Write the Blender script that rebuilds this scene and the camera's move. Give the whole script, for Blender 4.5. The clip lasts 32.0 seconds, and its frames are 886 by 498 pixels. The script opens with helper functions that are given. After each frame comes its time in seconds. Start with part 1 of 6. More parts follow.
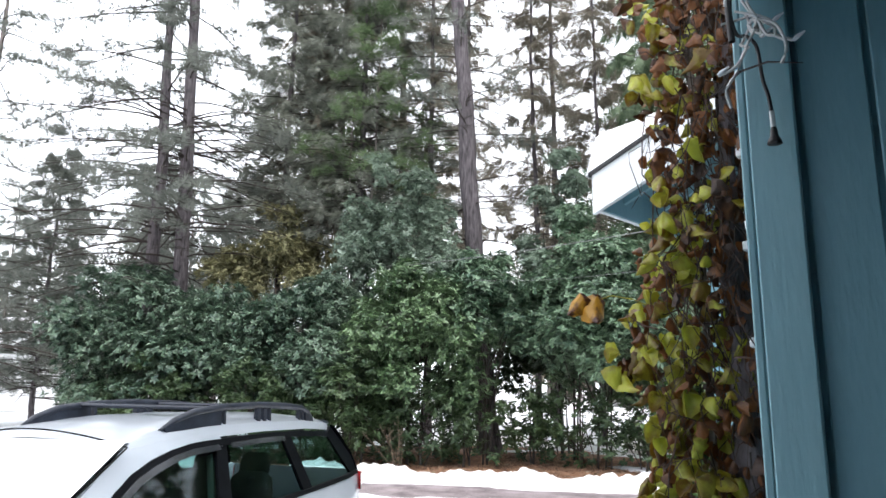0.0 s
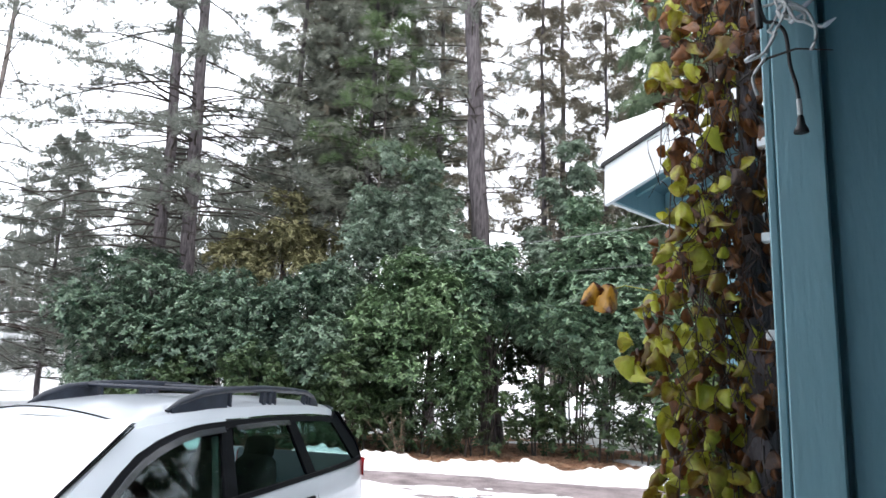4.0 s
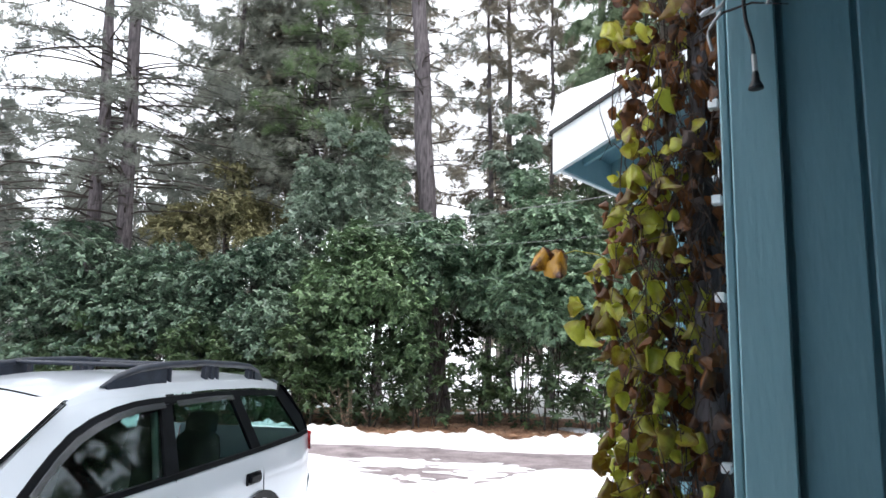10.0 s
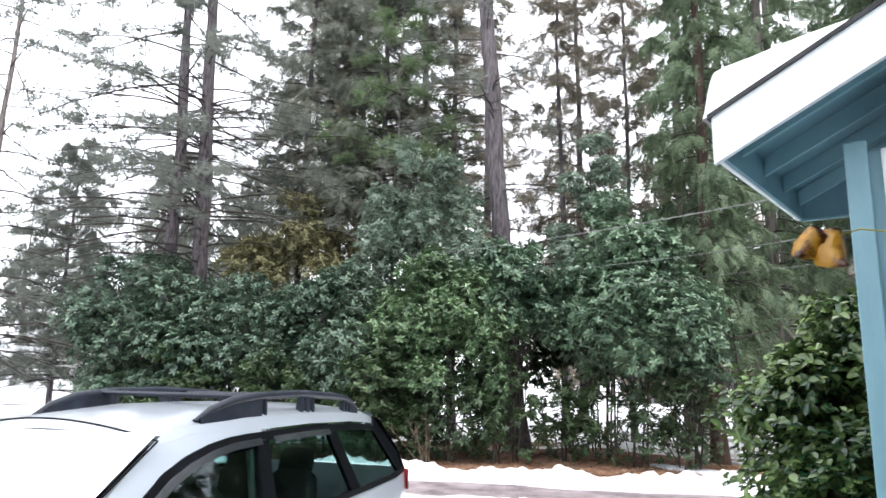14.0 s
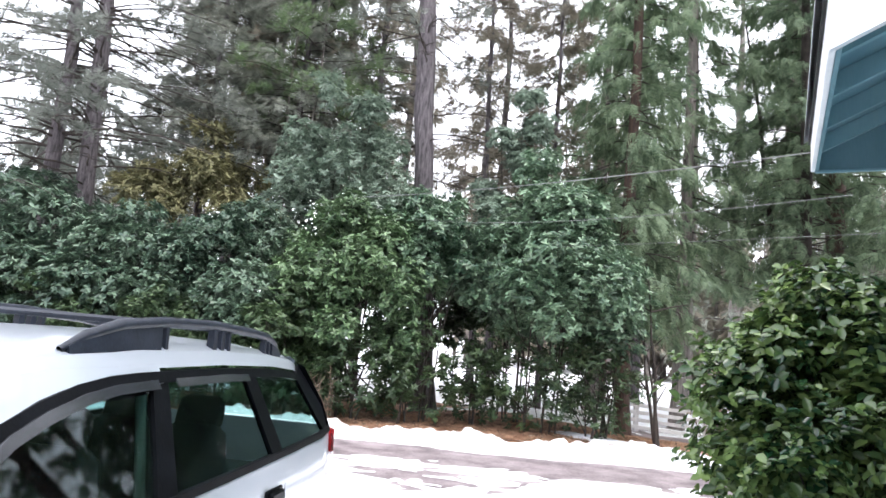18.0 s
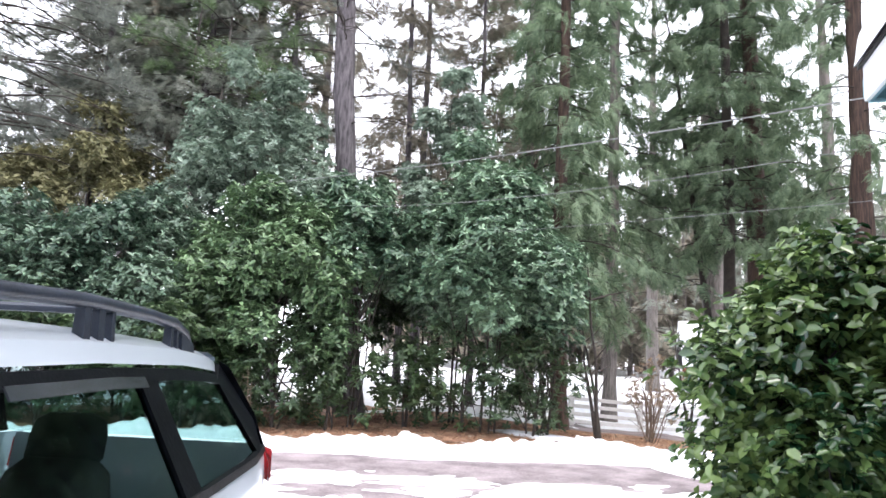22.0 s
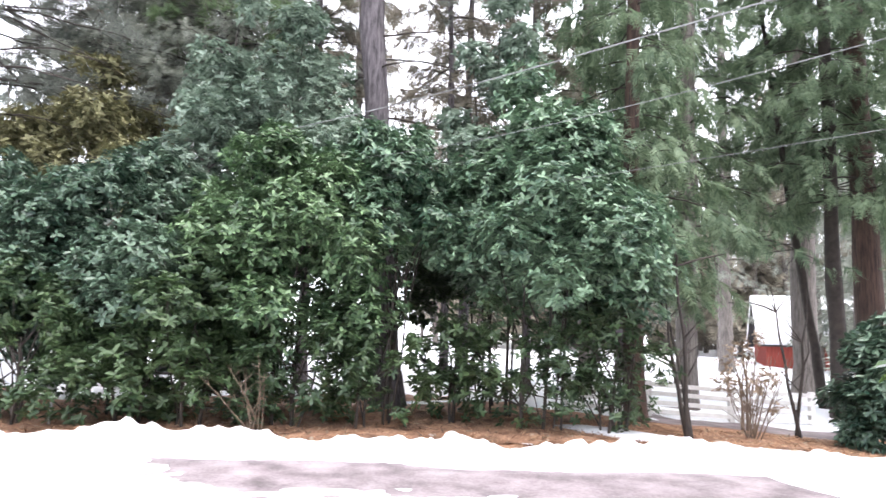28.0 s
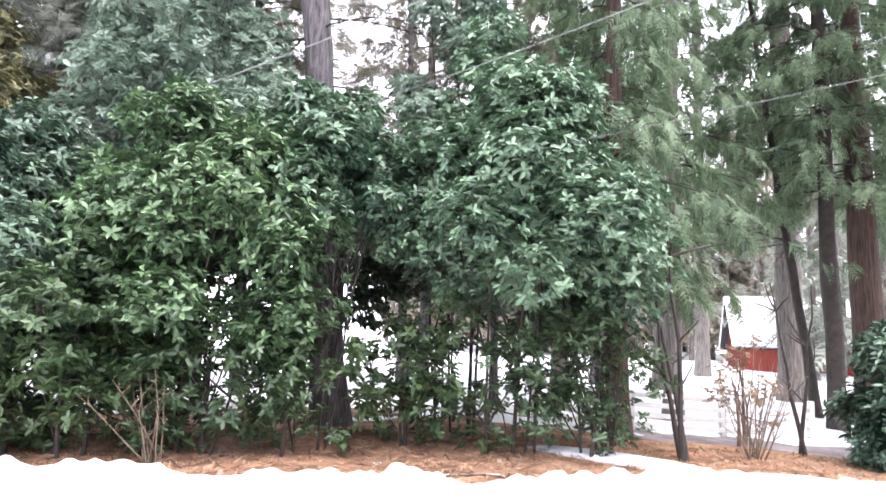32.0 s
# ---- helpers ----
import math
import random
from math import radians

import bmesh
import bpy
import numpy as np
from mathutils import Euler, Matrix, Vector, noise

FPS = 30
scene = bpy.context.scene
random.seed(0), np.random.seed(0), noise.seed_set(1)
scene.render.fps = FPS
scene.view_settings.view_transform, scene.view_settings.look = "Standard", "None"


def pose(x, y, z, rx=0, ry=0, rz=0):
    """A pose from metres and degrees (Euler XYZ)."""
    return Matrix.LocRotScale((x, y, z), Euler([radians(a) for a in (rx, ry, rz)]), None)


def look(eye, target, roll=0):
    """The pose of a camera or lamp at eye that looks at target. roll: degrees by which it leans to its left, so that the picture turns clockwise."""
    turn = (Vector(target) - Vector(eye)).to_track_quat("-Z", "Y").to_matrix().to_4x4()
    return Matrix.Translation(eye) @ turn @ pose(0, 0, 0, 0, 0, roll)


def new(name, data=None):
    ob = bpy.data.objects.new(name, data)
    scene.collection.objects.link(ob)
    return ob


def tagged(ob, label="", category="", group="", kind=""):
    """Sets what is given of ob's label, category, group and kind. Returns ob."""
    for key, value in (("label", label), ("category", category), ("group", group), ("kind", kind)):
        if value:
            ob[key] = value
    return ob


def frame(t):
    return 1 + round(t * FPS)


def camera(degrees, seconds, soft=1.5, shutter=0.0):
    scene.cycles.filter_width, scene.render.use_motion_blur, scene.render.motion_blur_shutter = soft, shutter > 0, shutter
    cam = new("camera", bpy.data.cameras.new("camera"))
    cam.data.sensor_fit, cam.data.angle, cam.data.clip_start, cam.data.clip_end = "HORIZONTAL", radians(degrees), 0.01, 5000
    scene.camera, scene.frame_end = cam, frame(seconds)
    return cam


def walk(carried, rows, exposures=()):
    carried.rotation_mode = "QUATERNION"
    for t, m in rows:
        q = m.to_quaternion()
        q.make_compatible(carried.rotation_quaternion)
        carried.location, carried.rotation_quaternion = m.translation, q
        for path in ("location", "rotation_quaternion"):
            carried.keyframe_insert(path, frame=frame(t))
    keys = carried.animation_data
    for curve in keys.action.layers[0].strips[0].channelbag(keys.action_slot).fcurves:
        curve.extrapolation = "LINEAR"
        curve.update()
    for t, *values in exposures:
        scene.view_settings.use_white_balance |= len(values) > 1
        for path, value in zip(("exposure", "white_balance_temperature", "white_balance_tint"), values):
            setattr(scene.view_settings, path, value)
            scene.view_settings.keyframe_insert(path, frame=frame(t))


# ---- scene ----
cam = camera(65.1, 32.0, 1.6, 0.35)
PLAN = 1.1  # the plan below is drawn at 1 : 1.1 and enlarged to true size at the end
PATH = [
    (0, (1.086, 0.802, 1.867), (0.908, 2.750, 2.285), 1.09),
    (0.5, (1.085, 0.811, 1.865), (0.894, 2.758, 2.278), 1.46),
    (1, (1.084, 0.819, 1.864), (0.881, 2.766, 2.274), 1.26),
    (1.5, (1.082, 0.822, 1.858), (0.878, 2.768, 2.272), 1.59),
    (2, (1.076, 0.812, 1.858), (0.869, 2.758, 2.274), 1.76),
    (2.5, (1.074, 0.810, 1.859), (0.872, 2.756, 2.275), 2.25),
    (3, (1.069, 0.808, 1.859), (0.881, 2.756, 2.272), 2.59),
    (3.5, (1.064, 0.815, 1.854), (0.868, 2.766, 2.247), 2.59),
    (5.5, (1.049, 0.823, 1.854), (0.881, 2.777, 2.243), 2.38),
    (6, (1.046, 0.816, 1.858), (0.886, 2.770, 2.255), 2.70),
    (6.5, (1.039, 0.819, 1.860), (0.911, 2.775, 2.257), 2.52),
    (7, (1.038, 0.810, 1.858), (0.941, 2.767, 2.261), 2.63),
    (7.5, (1.047, 0.802, 1.861), (0.976, 2.757, 2.278), 1.49),
    (8, (1.053, 0.809, 1.860), (1.024, 2.765, 2.276), 1.08),
    (8.5, (1.047, 0.801, 1.857), (1.014, 2.756, 2.276), 1.60),
    (9, (1.048, 0.795, 1.860), (1.008, 2.750, 2.282), 1.87),
    (9.5, (1.040, 0.799, 1.850), (1.016, 2.758, 2.254), 1.97),
    (10, (1.053, 0.891, 1.838), (1.014, 2.865, 2.160), 1.56),
    (10.5, (1.080, 1.033, 1.864), (0.985, 2.992, 2.256), 0.38),
    (11, (1.065, 1.093, 1.875), (0.855, 3.042, 2.270), -0.54),
    (11.5, (0.958, 1.157, 1.865), (0.823, 3.116, 2.243), 0.95),
    (12, (0.819, 1.186, 1.859), (0.774, 3.150, 2.236), 1.53),
    (12.5, (0.757, 1.221, 1.845), (0.678, 3.187, 2.203), 2.97),
    (13, (0.767, 1.329, 1.851), (0.589, 3.295, 2.177), 1.03),
    (13.5, (0.776, 1.438, 1.872), (0.543, 3.390, 2.241), -0.82),
    (14, (0.659, 1.457, 1.813), (0.443, 3.404, 2.219), 1.41),
    (14.5, (0.482, 1.467, 1.776), (0.275, 3.417, 2.168), -0.40),
    (15, (0.472, 1.701, 1.756), (0.408, 3.681, 2.031), 0.59),
    (15.5, (0.460, 1.903, 1.746), (0.367, 3.889, 1.969), 2.96),
    (17.5, (0.272, 2.468, 1.725), (0.281, 4.452, 1.971), 3.71),
    (18, (0.208, 2.500, 1.723), (0.276, 4.475, 2.033), 5.03),
    (18.5, (0.077, 2.633, 1.730), (0.216, 4.602, 2.050), 3.35),
    (19, (0.041, 2.775, 1.718), (0.218, 4.745, 2.013), 2.94),
    (19.5, (0.069, 2.951, 1.710), (0.213, 4.911, 2.079), 2.19),
    (20, (0.032, 3.100, 1.692), (0.207, 5.065, 2.022), 2.98),
    (20.5, (-0.084, 3.297, 1.676), (0.277, 5.226, 2.061), 2.28),
    (21, (-0.079, 3.435, 1.655), (0.335, 5.366, 1.971), 2.90),
    (21.5, (-0.044, 3.647, 1.651), (0.247, 5.595, 1.996), 2.13),
    (22, (-0.040, 3.750, 1.641), (0.276, 5.697, 1.968), 2.75),
    (22.5, (-0.141, 3.933, 1.645), (0.146, 5.877, 2.018), 5.72),
    (23, (-0.173, 4.077, 1.656), (0.137, 6.021, 2.007), 2.57),
    (23.5, (-0.100, 4.263, 1.636), (0.125, 6.214, 2.011), 1.21),
    (24, (-0.047, 4.414, 1.663), (0.083, 6.375, 2.034), 2.73),
    (24.5, (-0.032, 4.508, 1.676), (0.219, 6.462, 2.021), 2.50),
    (26.5, (0.157, 5.637, 1.713), (0.370, 7.605, 2.002), 3.80),
    (27, (0.179, 5.833, 1.710), (0.412, 7.803, 1.966), 2.00),
    (27.5, (0.300, 6.103, 1.673), (0.429, 8.071, 2.006), 1.69),
    (28, (0.370, 6.358, 1.678), (0.549, 8.331, 1.946), 1.96),
    (28.5, (0.329, 6.629, 1.673), (0.711, 8.566, 1.987), 2.01),
    (29, (0.346, 6.967, 1.638), (0.928, 8.869, 1.850), 1.26),
    (29.5, (0.446, 7.236, 1.638), (0.832, 9.173, 1.954), 2.05),
    (30, (0.492, 7.518, 1.637), (0.835, 9.467, 1.923), 0.40),
    (30.5, (0.510, 7.789, 1.665), (0.845, 9.746, 1.901), 0.83),
    (31, (0.573, 7.978, 1.705), (0.850, 9.939, 1.982), 1.32),
    (31.5, (0.752, 8.228, 1.720), (1.009, 10.178, 2.080), 2.13),
    (32, (0.844, 8.415, 1.730), (1.112, 10.377, 2.010), 1.68),
]
walk(cam, [(t, look(eye, target, roll)) for t, eye, target, roll in PATH],
     [(0, 0.0, 6500, 10.5), (10, 0.0, 6500, 10.5), (13, 0.1, 6500, 11), (18, 0.34, 6450, 13), (24, 0.52, 6400, 14.5), (28, 0.64, 6450, 15), (30, 0.74, 6450, 16.5), (32, 1.0, 6400, 18)])

# ---- light: a bright overcast winter sky ----
world = bpy.data.worlds.new("overcast")
scene.world = world
world.use_nodes = True
wn, wl = world.node_tree.nodes, world.node_tree.links
sky = wn.new("ShaderNodeTexSky")
sky.sky_type = 'NISHITA'
sky.sun_disc = False
sky.sun_elevation, sky.sun_rotation = radians(66), radians(142)
sky.dust_density, sky.air_density = 6.0, 1.0
cloud = wn.new("ShaderNodeMixRGB")
cloud.inputs[0].default_value = 0.86
cloud.inputs[2].default_value = (12.3, 12.7, 13.6, 1)
wl.new(sky.outputs[0], cloud.inputs[1])
wl.new(cloud.outputs[0], wn["Background"].inputs[0])
wn["Background"].inputs[1].default_value = 0.25
sun = new("sun", bpy.data.lights.new("sun", 'SUN'))
sun.data.energy, sun.data.angle, sun.data.color = 1.5, radians(25), (1.0, 0.96, 0.9)
sun.matrix_world = look((0, 0, 0), (-0.25, 0.32, -0.91))


# ---- materials ----
def mat(name, a, b, scale=8.0, rough=0.7, bump=0.2, fine=60.0, metal=0.0, per_object=0.0, island=0.0,
        coat=0.0, wave=None, translucent=0.0, spread=0.25, spec=0.5):
    m = bpy.data.materials.new(name)
    m.use_nodes = True
    n, l = m.node_tree.nodes, m.node_tree.links
    bsdf = n["Principled BSDF"]
    geo = n.new("ShaderNodeTexCoord")
    big, small = n.new("ShaderNodeTexNoise"), n.new("ShaderNodeTexNoise")
    big.inputs["Scale"].default_value, small.inputs["Scale"].default_value = scale, fine
    big.inputs["Detail"].default_value, small.inputs["Detail"].default_value = 5, 4
    src = geo.outputs["Object"]
    if wave:
        mp = n.new("ShaderNodeMapping")
        mp.inputs["Scale"].default_value = wave
        l.new(src, mp.inputs["Vector"])
        src = mp.outputs["Vector"]
    l.new(src, big.inputs["Vector"])
    l.new(src, small.inputs["Vector"])
    add = n.new("ShaderNodeMath")
    add.operation = 'MULTIPLY_ADD'
    l.new(small.outputs["Fac"], add.inputs[0])
    add.inputs[1].default_value = 0.45
    l.new(big.outputs["Fac"], add.inputs[2])
    val = add.outputs[0]
    for key, amount in (("obj", per_object), ("isl", island)):
        if amount:
            if key == "obj":
                r = n.new("ShaderNodeObjectInfo").outputs["Random"]
            else:
                r = n.new("ShaderNodeNewGeometry").outputs["Random Per Island"]
            ma = n.new("ShaderNodeMath")
            ma.operation = 'MULTIPLY_ADD'
            l.new(r, ma.inputs[0])
            ma.inputs[1].default_value = amount
            l.new(val, ma.inputs[2])
            sub = n.new("ShaderNodeMath")
            sub.operation = 'SUBTRACT'
            l.new(ma.outputs[0], sub.inputs[0])
            sub.inputs[1].default_value = amount / 2
            val = sub.outputs[0]
    ramp = n.new("ShaderNodeMapRange")
    ramp.inputs["From Min"].default_value, ramp.inputs["From Max"].default_value = 0.72 - spread, 0.72 + spread
    l.new(val, ramp.inputs["Value"])
    mix = n.new("ShaderNodeMixRGB")
    mix.inputs[1].default_value, mix.inputs[2].default_value = (*a, 1), (*b, 1)
    l.new(ramp.outputs[0], mix.inputs[0])
    l.new(mix.outputs[0], bsdf.inputs["Base Color"])
    bsdf.inputs["Roughness"].default_value = rough
    bsdf.inputs["Metallic"].default_value = metal
    bsdf.inputs["Coat Weight"].default_value = coat
    bsdf.inputs["Specular IOR Level"].default_value = spec
    if bump:
        bu = n.new("ShaderNodeBump")
        bu.inputs["Strength"].default_value = bump
        bu.inputs["Distance"].default_value = 0.02
        l.new(add.outputs[0], bu.inputs["Height"])
        l.new(bu.outputs[0], bsdf.inputs["Normal"])
    if translucent:
        tr, sh = n.new("ShaderNodeBsdfTranslucent"), n.new("ShaderNodeMixShader")
        l.new(mix.outputs[0], tr.inputs["Color"])
        sh.inputs[0].default_value = translucent
        l.new(bsdf.outputs[0], sh.inputs[1])
        l.new(tr.outputs[0], sh.inputs[2])
        l.new(sh.outputs[0], n["Material Output"].inputs["Surface"])
    return m


def glass_mat(name, tint, alpha_glossy=0.0):
    m = bpy.data.materials.new(name)
    m.use_nodes = True
    n, l = m.node_tree.nodes, m.node_tree.links
    n.remove(n["Principled BSDF"])
    tr, gl, fr, sh = n.new("ShaderNodeBsdfTransparent"), n.new("ShaderNodeBsdfGlossy"), n.new("ShaderNodeLayerWeight"), n.new("ShaderNodeMixShader")
    tr.inputs[0].default_value = (*tint, 1)
    gl.inputs["Roughness"].default_value = 0.02
    gl.inputs["Color"].default_value = (0.95, 0.97, 1.0, 1)
    fr.inputs["Blend"].default_value = 0.25
    amount = n.new("ShaderNodeMath")
    amount.operation = 'MULTIPLY_ADD'
    square = n.new("ShaderNodeMath")
    square.operation = 'POWER'
    square.inputs[1].default_value = 3.0
    l.new(fr.outputs["Facing"], square.inputs[0])
    amount.inputs[1].default_value, amount.inputs[2].default_value = 0.5, 0.032
    l.new(square.outputs[0], amount.inputs[0])
    l.new(amount.outputs[0], sh.inputs[0])
    l.new(tr.outputs[0], sh.inputs[1])
    l.new(gl.outputs[0], sh.inputs[2])
    l.new(sh.outputs[0], n["Material Output"].inputs["Surface"])
    return m


M = {}
M["snow"] = mat("snow", (0.80, 0.82, 0.86), (0.88, 0.89, 0.9), 1.5, 0.6, 0.5, 30, spread=0.3)
M["old_snow"] = mat("old granular snow", (0.55, 0.56, 0.60), (0.82, 0.83, 0.85), 3.0, 0.6, 0.8, 30, spread=0.25)
M["bark_pine"] = mat("pine bark", (0.032, 0.027, 0.031), (0.165, 0.145, 0.155), 3.0, 0.9, 0.9, 14, wave=(6, 6, 1.0), spread=0.2)
M["bark_red"] = mat("cedar bark", (0.03, 0.021, 0.018), (0.115, 0.07, 0.055), 3.0, 0.9, 0.9, 14, wave=(9, 9, 0.7), spread=0.2)
M["bark_grey"] = mat("grey bark", (0.08, 0.07, 0.065), (0.26, 0.23, 0.21), 3.0, 0.9, 0.8, 14, wave=(8, 8, 0.8), spread=0.2)
M["bark_dark"] = mat("dark twig bark", (0.02, 0.016, 0.014), (0.06, 0.047, 0.04), 6.0, 0.85, 0.5, 30)
M["twig"] = mat("dry twig", (0.09, 0.065, 0.05), (0.24, 0.18, 0.13), 6.0, 0.85, 0.3, 30)
M["laurel"] = mat("laurel leaf", (0.026, 0.064, 0.026), (0.185, 0.285, 0.14), 0.5, 0.33, 0.0, 5, island=0.7, translucent=0.10, spread=0.35)
M["laurel_blue"] = mat("bluish evergreen leaf", (0.026, 0.07, 0.04), (0.205, 0.31, 0.19), 0.5, 0.33, 0.0, 5, island=0.7, translucent=0.10, spread=0.35)
# paler hedge leaf: sky light and haze on the crown tops, put into the colour
M["laurel_hazy"] = mat("evergreen leaf paled for sky light and haze", (0.07, 0.115, 0.08), (0.34, 0.43, 0.34), 0.5, 0.36, 0.0, 5, island=0.6, translucent=0.35, spread=0.35)
M["laurel_dark"] = mat("dark bluish evergreen leaf", (0.02, 0.053, 0.034), (0.15, 0.225, 0.15), 0.5, 0.3, 0.0, 5, island=0.7, translucent=0.10, spread=0.35)
# darker hedge leaf: the shade under and behind the crowns, painted in
M["laurel_shaded"] = mat("evergreen leaf darkened for hedge shade", (0.022, 0.05, 0.022), (0.085, 0.135, 0.055), 0.9, 0.42, 0.0, 5, island=0.55, translucent=0.1, spread=0.35)
M["yellow_leaf"] = mat("yellowing oak leaf", (0.10, 0.10, 0.045), (0.30, 0.29, 0.15), 0.9, 0.6, 0.0, 5, island=0.6, translucent=0.2, spread=0.35)
M["camellia"] = mat("camellia leaf", (0.010, 0.042, 0.018), (0.155, 0.23, 0.072), 1.2, 0.16, 0.0, 9, island=0.6, translucent=0.1, spread=0.35)
# fir needles, green and brown, carry the bright sky's haze in their pale colours
M["needles"] = mat("fir needles", (0.13, 0.15, 0.125), (0.43, 0.45, 0.385), 0.5, 0.6, 0.0, 4, island=0.5, translucent=0.4, spread=0.35)
M["needles_pine"] = mat("pine needles", (0.09, 0.11, 0.095), (0.30, 0.32, 0.28), 0.5, 0.6, 0.0, 4, island=0.5, translucent=0.4, spread=0.35)
M["needles_cedar"] = mat("cedar fronds", (0.06, 0.105, 0.06), (0.25, 0.33, 0.20), 0.5, 0.6, 0.0, 4, island=0.5, translucent=0.4, spread=0.35)
M["needles_green"] = mat("fresh pine needles", (0.075, 0.125, 0.06), (0.24, 0.33, 0.17), 0.5, 0.55, 0.0, 4, island=0.5, translucent=0.4, spread=0.35)
M["needles_brown"] = mat("browning fir needles", (0.13, 0.12, 0.095), (0.40, 0.36, 0.285), 0.5, 0.7, 0.0, 4, island=0.5, translucent=0.4, spread=0.35)
M["litter"] = mat("fallen needles", (0.15, 0.07, 0.04), (0.42, 0.24, 0.15), 3.0, 0.9, 1.0, 55, spread=0.2)
M["concrete"] = mat("pale concrete", (0.52, 0.51, 0.49), (0.66, 0.65, 0.63), 3.0, 0.85, 0.3, 50)
M["blue_paint"] = mat("weathered blue paint", (0.1, 0.215, 0.258), (0.162, 0.295, 0.343), 2.0, 0.5, 0.22, 35, wave=(3, 3, 0.5), spread=0.4)
M["blue_trim"] = mat("blue trim paint", (0.175, 0.325, 0.373), (0.235, 0.4, 0.445), 3.0, 0.45, 0.2, 35, wave=(3, 3, 0.5), spread=0.4)
M["white_paint"] = mat("white paint", (0.72, 0.74, 0.76), (0.84, 0.85, 0.85), 3.0, 0.5, 0.15, 30)
M["shingle"] = mat("dark roof shingle", (0.02, 0.02, 0.022), (0.06, 0.06, 0.06), 6.0, 0.9, 0.5, 60)
M["car_paint"] = mat("silver paint", (0.43, 0.475, 0.53), (0.48, 0.525, 0.58), 0.7, 0.28, 0.0, 3, metal=0.35, coat=0.6)
M["black_plastic"] = mat("black plastic", (0.002, 0.0023, 0.003), (0.005, 0.006, 0.008), 9.0, 0.35, 0.1, 80, spec=0.05)
M["visor"] = mat("smoked visor plastic", (0.012, 0.014, 0.018), (0.03, 0.034, 0.04), 9.0, 0.12, 0.0, 80, spec=0.8)
M["rail_plastic"] = mat("dark grey rail plastic", (0.009, 0.012, 0.019), (0.024, 0.030, 0.044), 9.0, 0.35, 0.1, 80, spec=0.3)
M["rubber"] = mat("tyre rubber", (0.012, 0.012, 0.012), (0.03, 0.03, 0.03), 9.0, 0.85, 0.3, 80)
M["alloy"] = mat("alloy", (0.4, 0.41, 0.42), (0.55, 0.56, 0.57), 9.0, 0.3, 0.0, 80, metal=0.9)
M["red_lens"] = mat("red lamp lens", (0.35, 0.008, 0.012), (0.5, 0.02, 0.025), 9.0, 0.12, 0.0, 80, coat=0.8)
M["clear_lens"] = mat("clear lamp lens", (0.55, 0.57, 0.6), (0.75, 0.77, 0.8), 9.0, 0.1, 0.0, 80, coat=0.8)
M["seat"] = mat("charcoal seat cloth", (0.010, 0.010, 0.012), (0.028, 0.028, 0.03), 14.0, 0.9, 0.3, 120)
M["belt_cloth"] = mat("grey-green belt cloth", (0.10, 0.16, 0.14), (0.16, 0.23, 0.20), 14.0, 0.8, 0.2, 120)
M["red_paint"] = mat("barn red paint", (0.22, 0.035, 0.025), (0.36, 0.07, 0.05), 3.0, 0.75, 0.3, 40, wave=(5, 5, 0.6))
M["wire"] = mat("cable sheath", (0.16, 0.165, 0.17), (0.3, 0.3, 0.3), 3.0, 0.5, 0.0, 40)
M["plug_black"] = mat("black cable rubber", (0.008, 0.008, 0.009), (0.02, 0.02, 0.022), 9.0, 0.5, 0.1, 80)
M["cord_white"] = mat("white cord", (0.40, 0.41, 0.41), (0.60, 0.60, 0.59), 9.0, 0.5, 0.1, 80)
M["vine_green"] = mat("fading vine leaf", (0.14, 0.078, 0.008), (0.41, 0.43, 0.045), 14.0, 0.38, 0.3, 70, per_object=0.5, island=0.3, translucent=0.35, spread=0.24)
M["vine_brown"] = mat("withered vine leaf", (0.03, 0.011, 0.005), (0.20, 0.07, 0.014), 20.0, 0.5, 0.35, 70, per_object=0.5, island=0.5, translucent=0.25, spread=0.26)
M["vine_orange"] = mat("orange vine leaf", (0.045, 0.007, 0.003), (0.40, 0.20, 0.012), 13.0, 0.35, 0.3, 60, translucent=0.2, spread=0.09)
M["glass_car"] = glass_mat("tinted car glass", (0.58, 0.70, 0.69))
# dark tint stands for the shade that the windscreen snow casts inside
M["glass_screen"] = glass_mat("screen glass darkened for the snow's shade", (0.04, 0.05, 0.05))
M["glass_window"] = glass_mat("window glass", (0.5, 0.55, 0.56))
M["far_wood"] = mat("far woodland", (0.05, 0.06, 0.05), (0.16, 0.16, 0.13), 0.3, 0.9, 0.0, 3)
M["dry_leaf"] = mat("dry tan leaf", (0.20, 0.14, 0.09), (0.48, 0.38, 0.28), 0.9, 0.8, 0.0, 5, island=0.6, translucent=0.2, spread=0.35)
M["white_fence"] = mat("worn white fence paint", (0.62, 0.60, 0.58), (0.8, 0.79, 0.77), 5.0, 0.6, 0.3, 40)
# near-black colour holds the darkness of unlit interiors
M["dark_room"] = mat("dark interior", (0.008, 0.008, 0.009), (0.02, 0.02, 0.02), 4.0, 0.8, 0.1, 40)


# ---- building helpers ----
def part(name, bm, material, parent=None, label=""):
    me = bpy.data.meshes.new(name)
    bm.to_mesh(me)
    bm.free()
    me.materials.append(material)
    ob = new(name, me)
    if parent:
        ob.parent = parent
    if label:
        ob["label"] = label
    return ob


def group_root(name, label, category, m=None, group=""):
    e = new(name)
    if m is not None:
        e.matrix_basis = m
    return tagged(e, label, category, group)


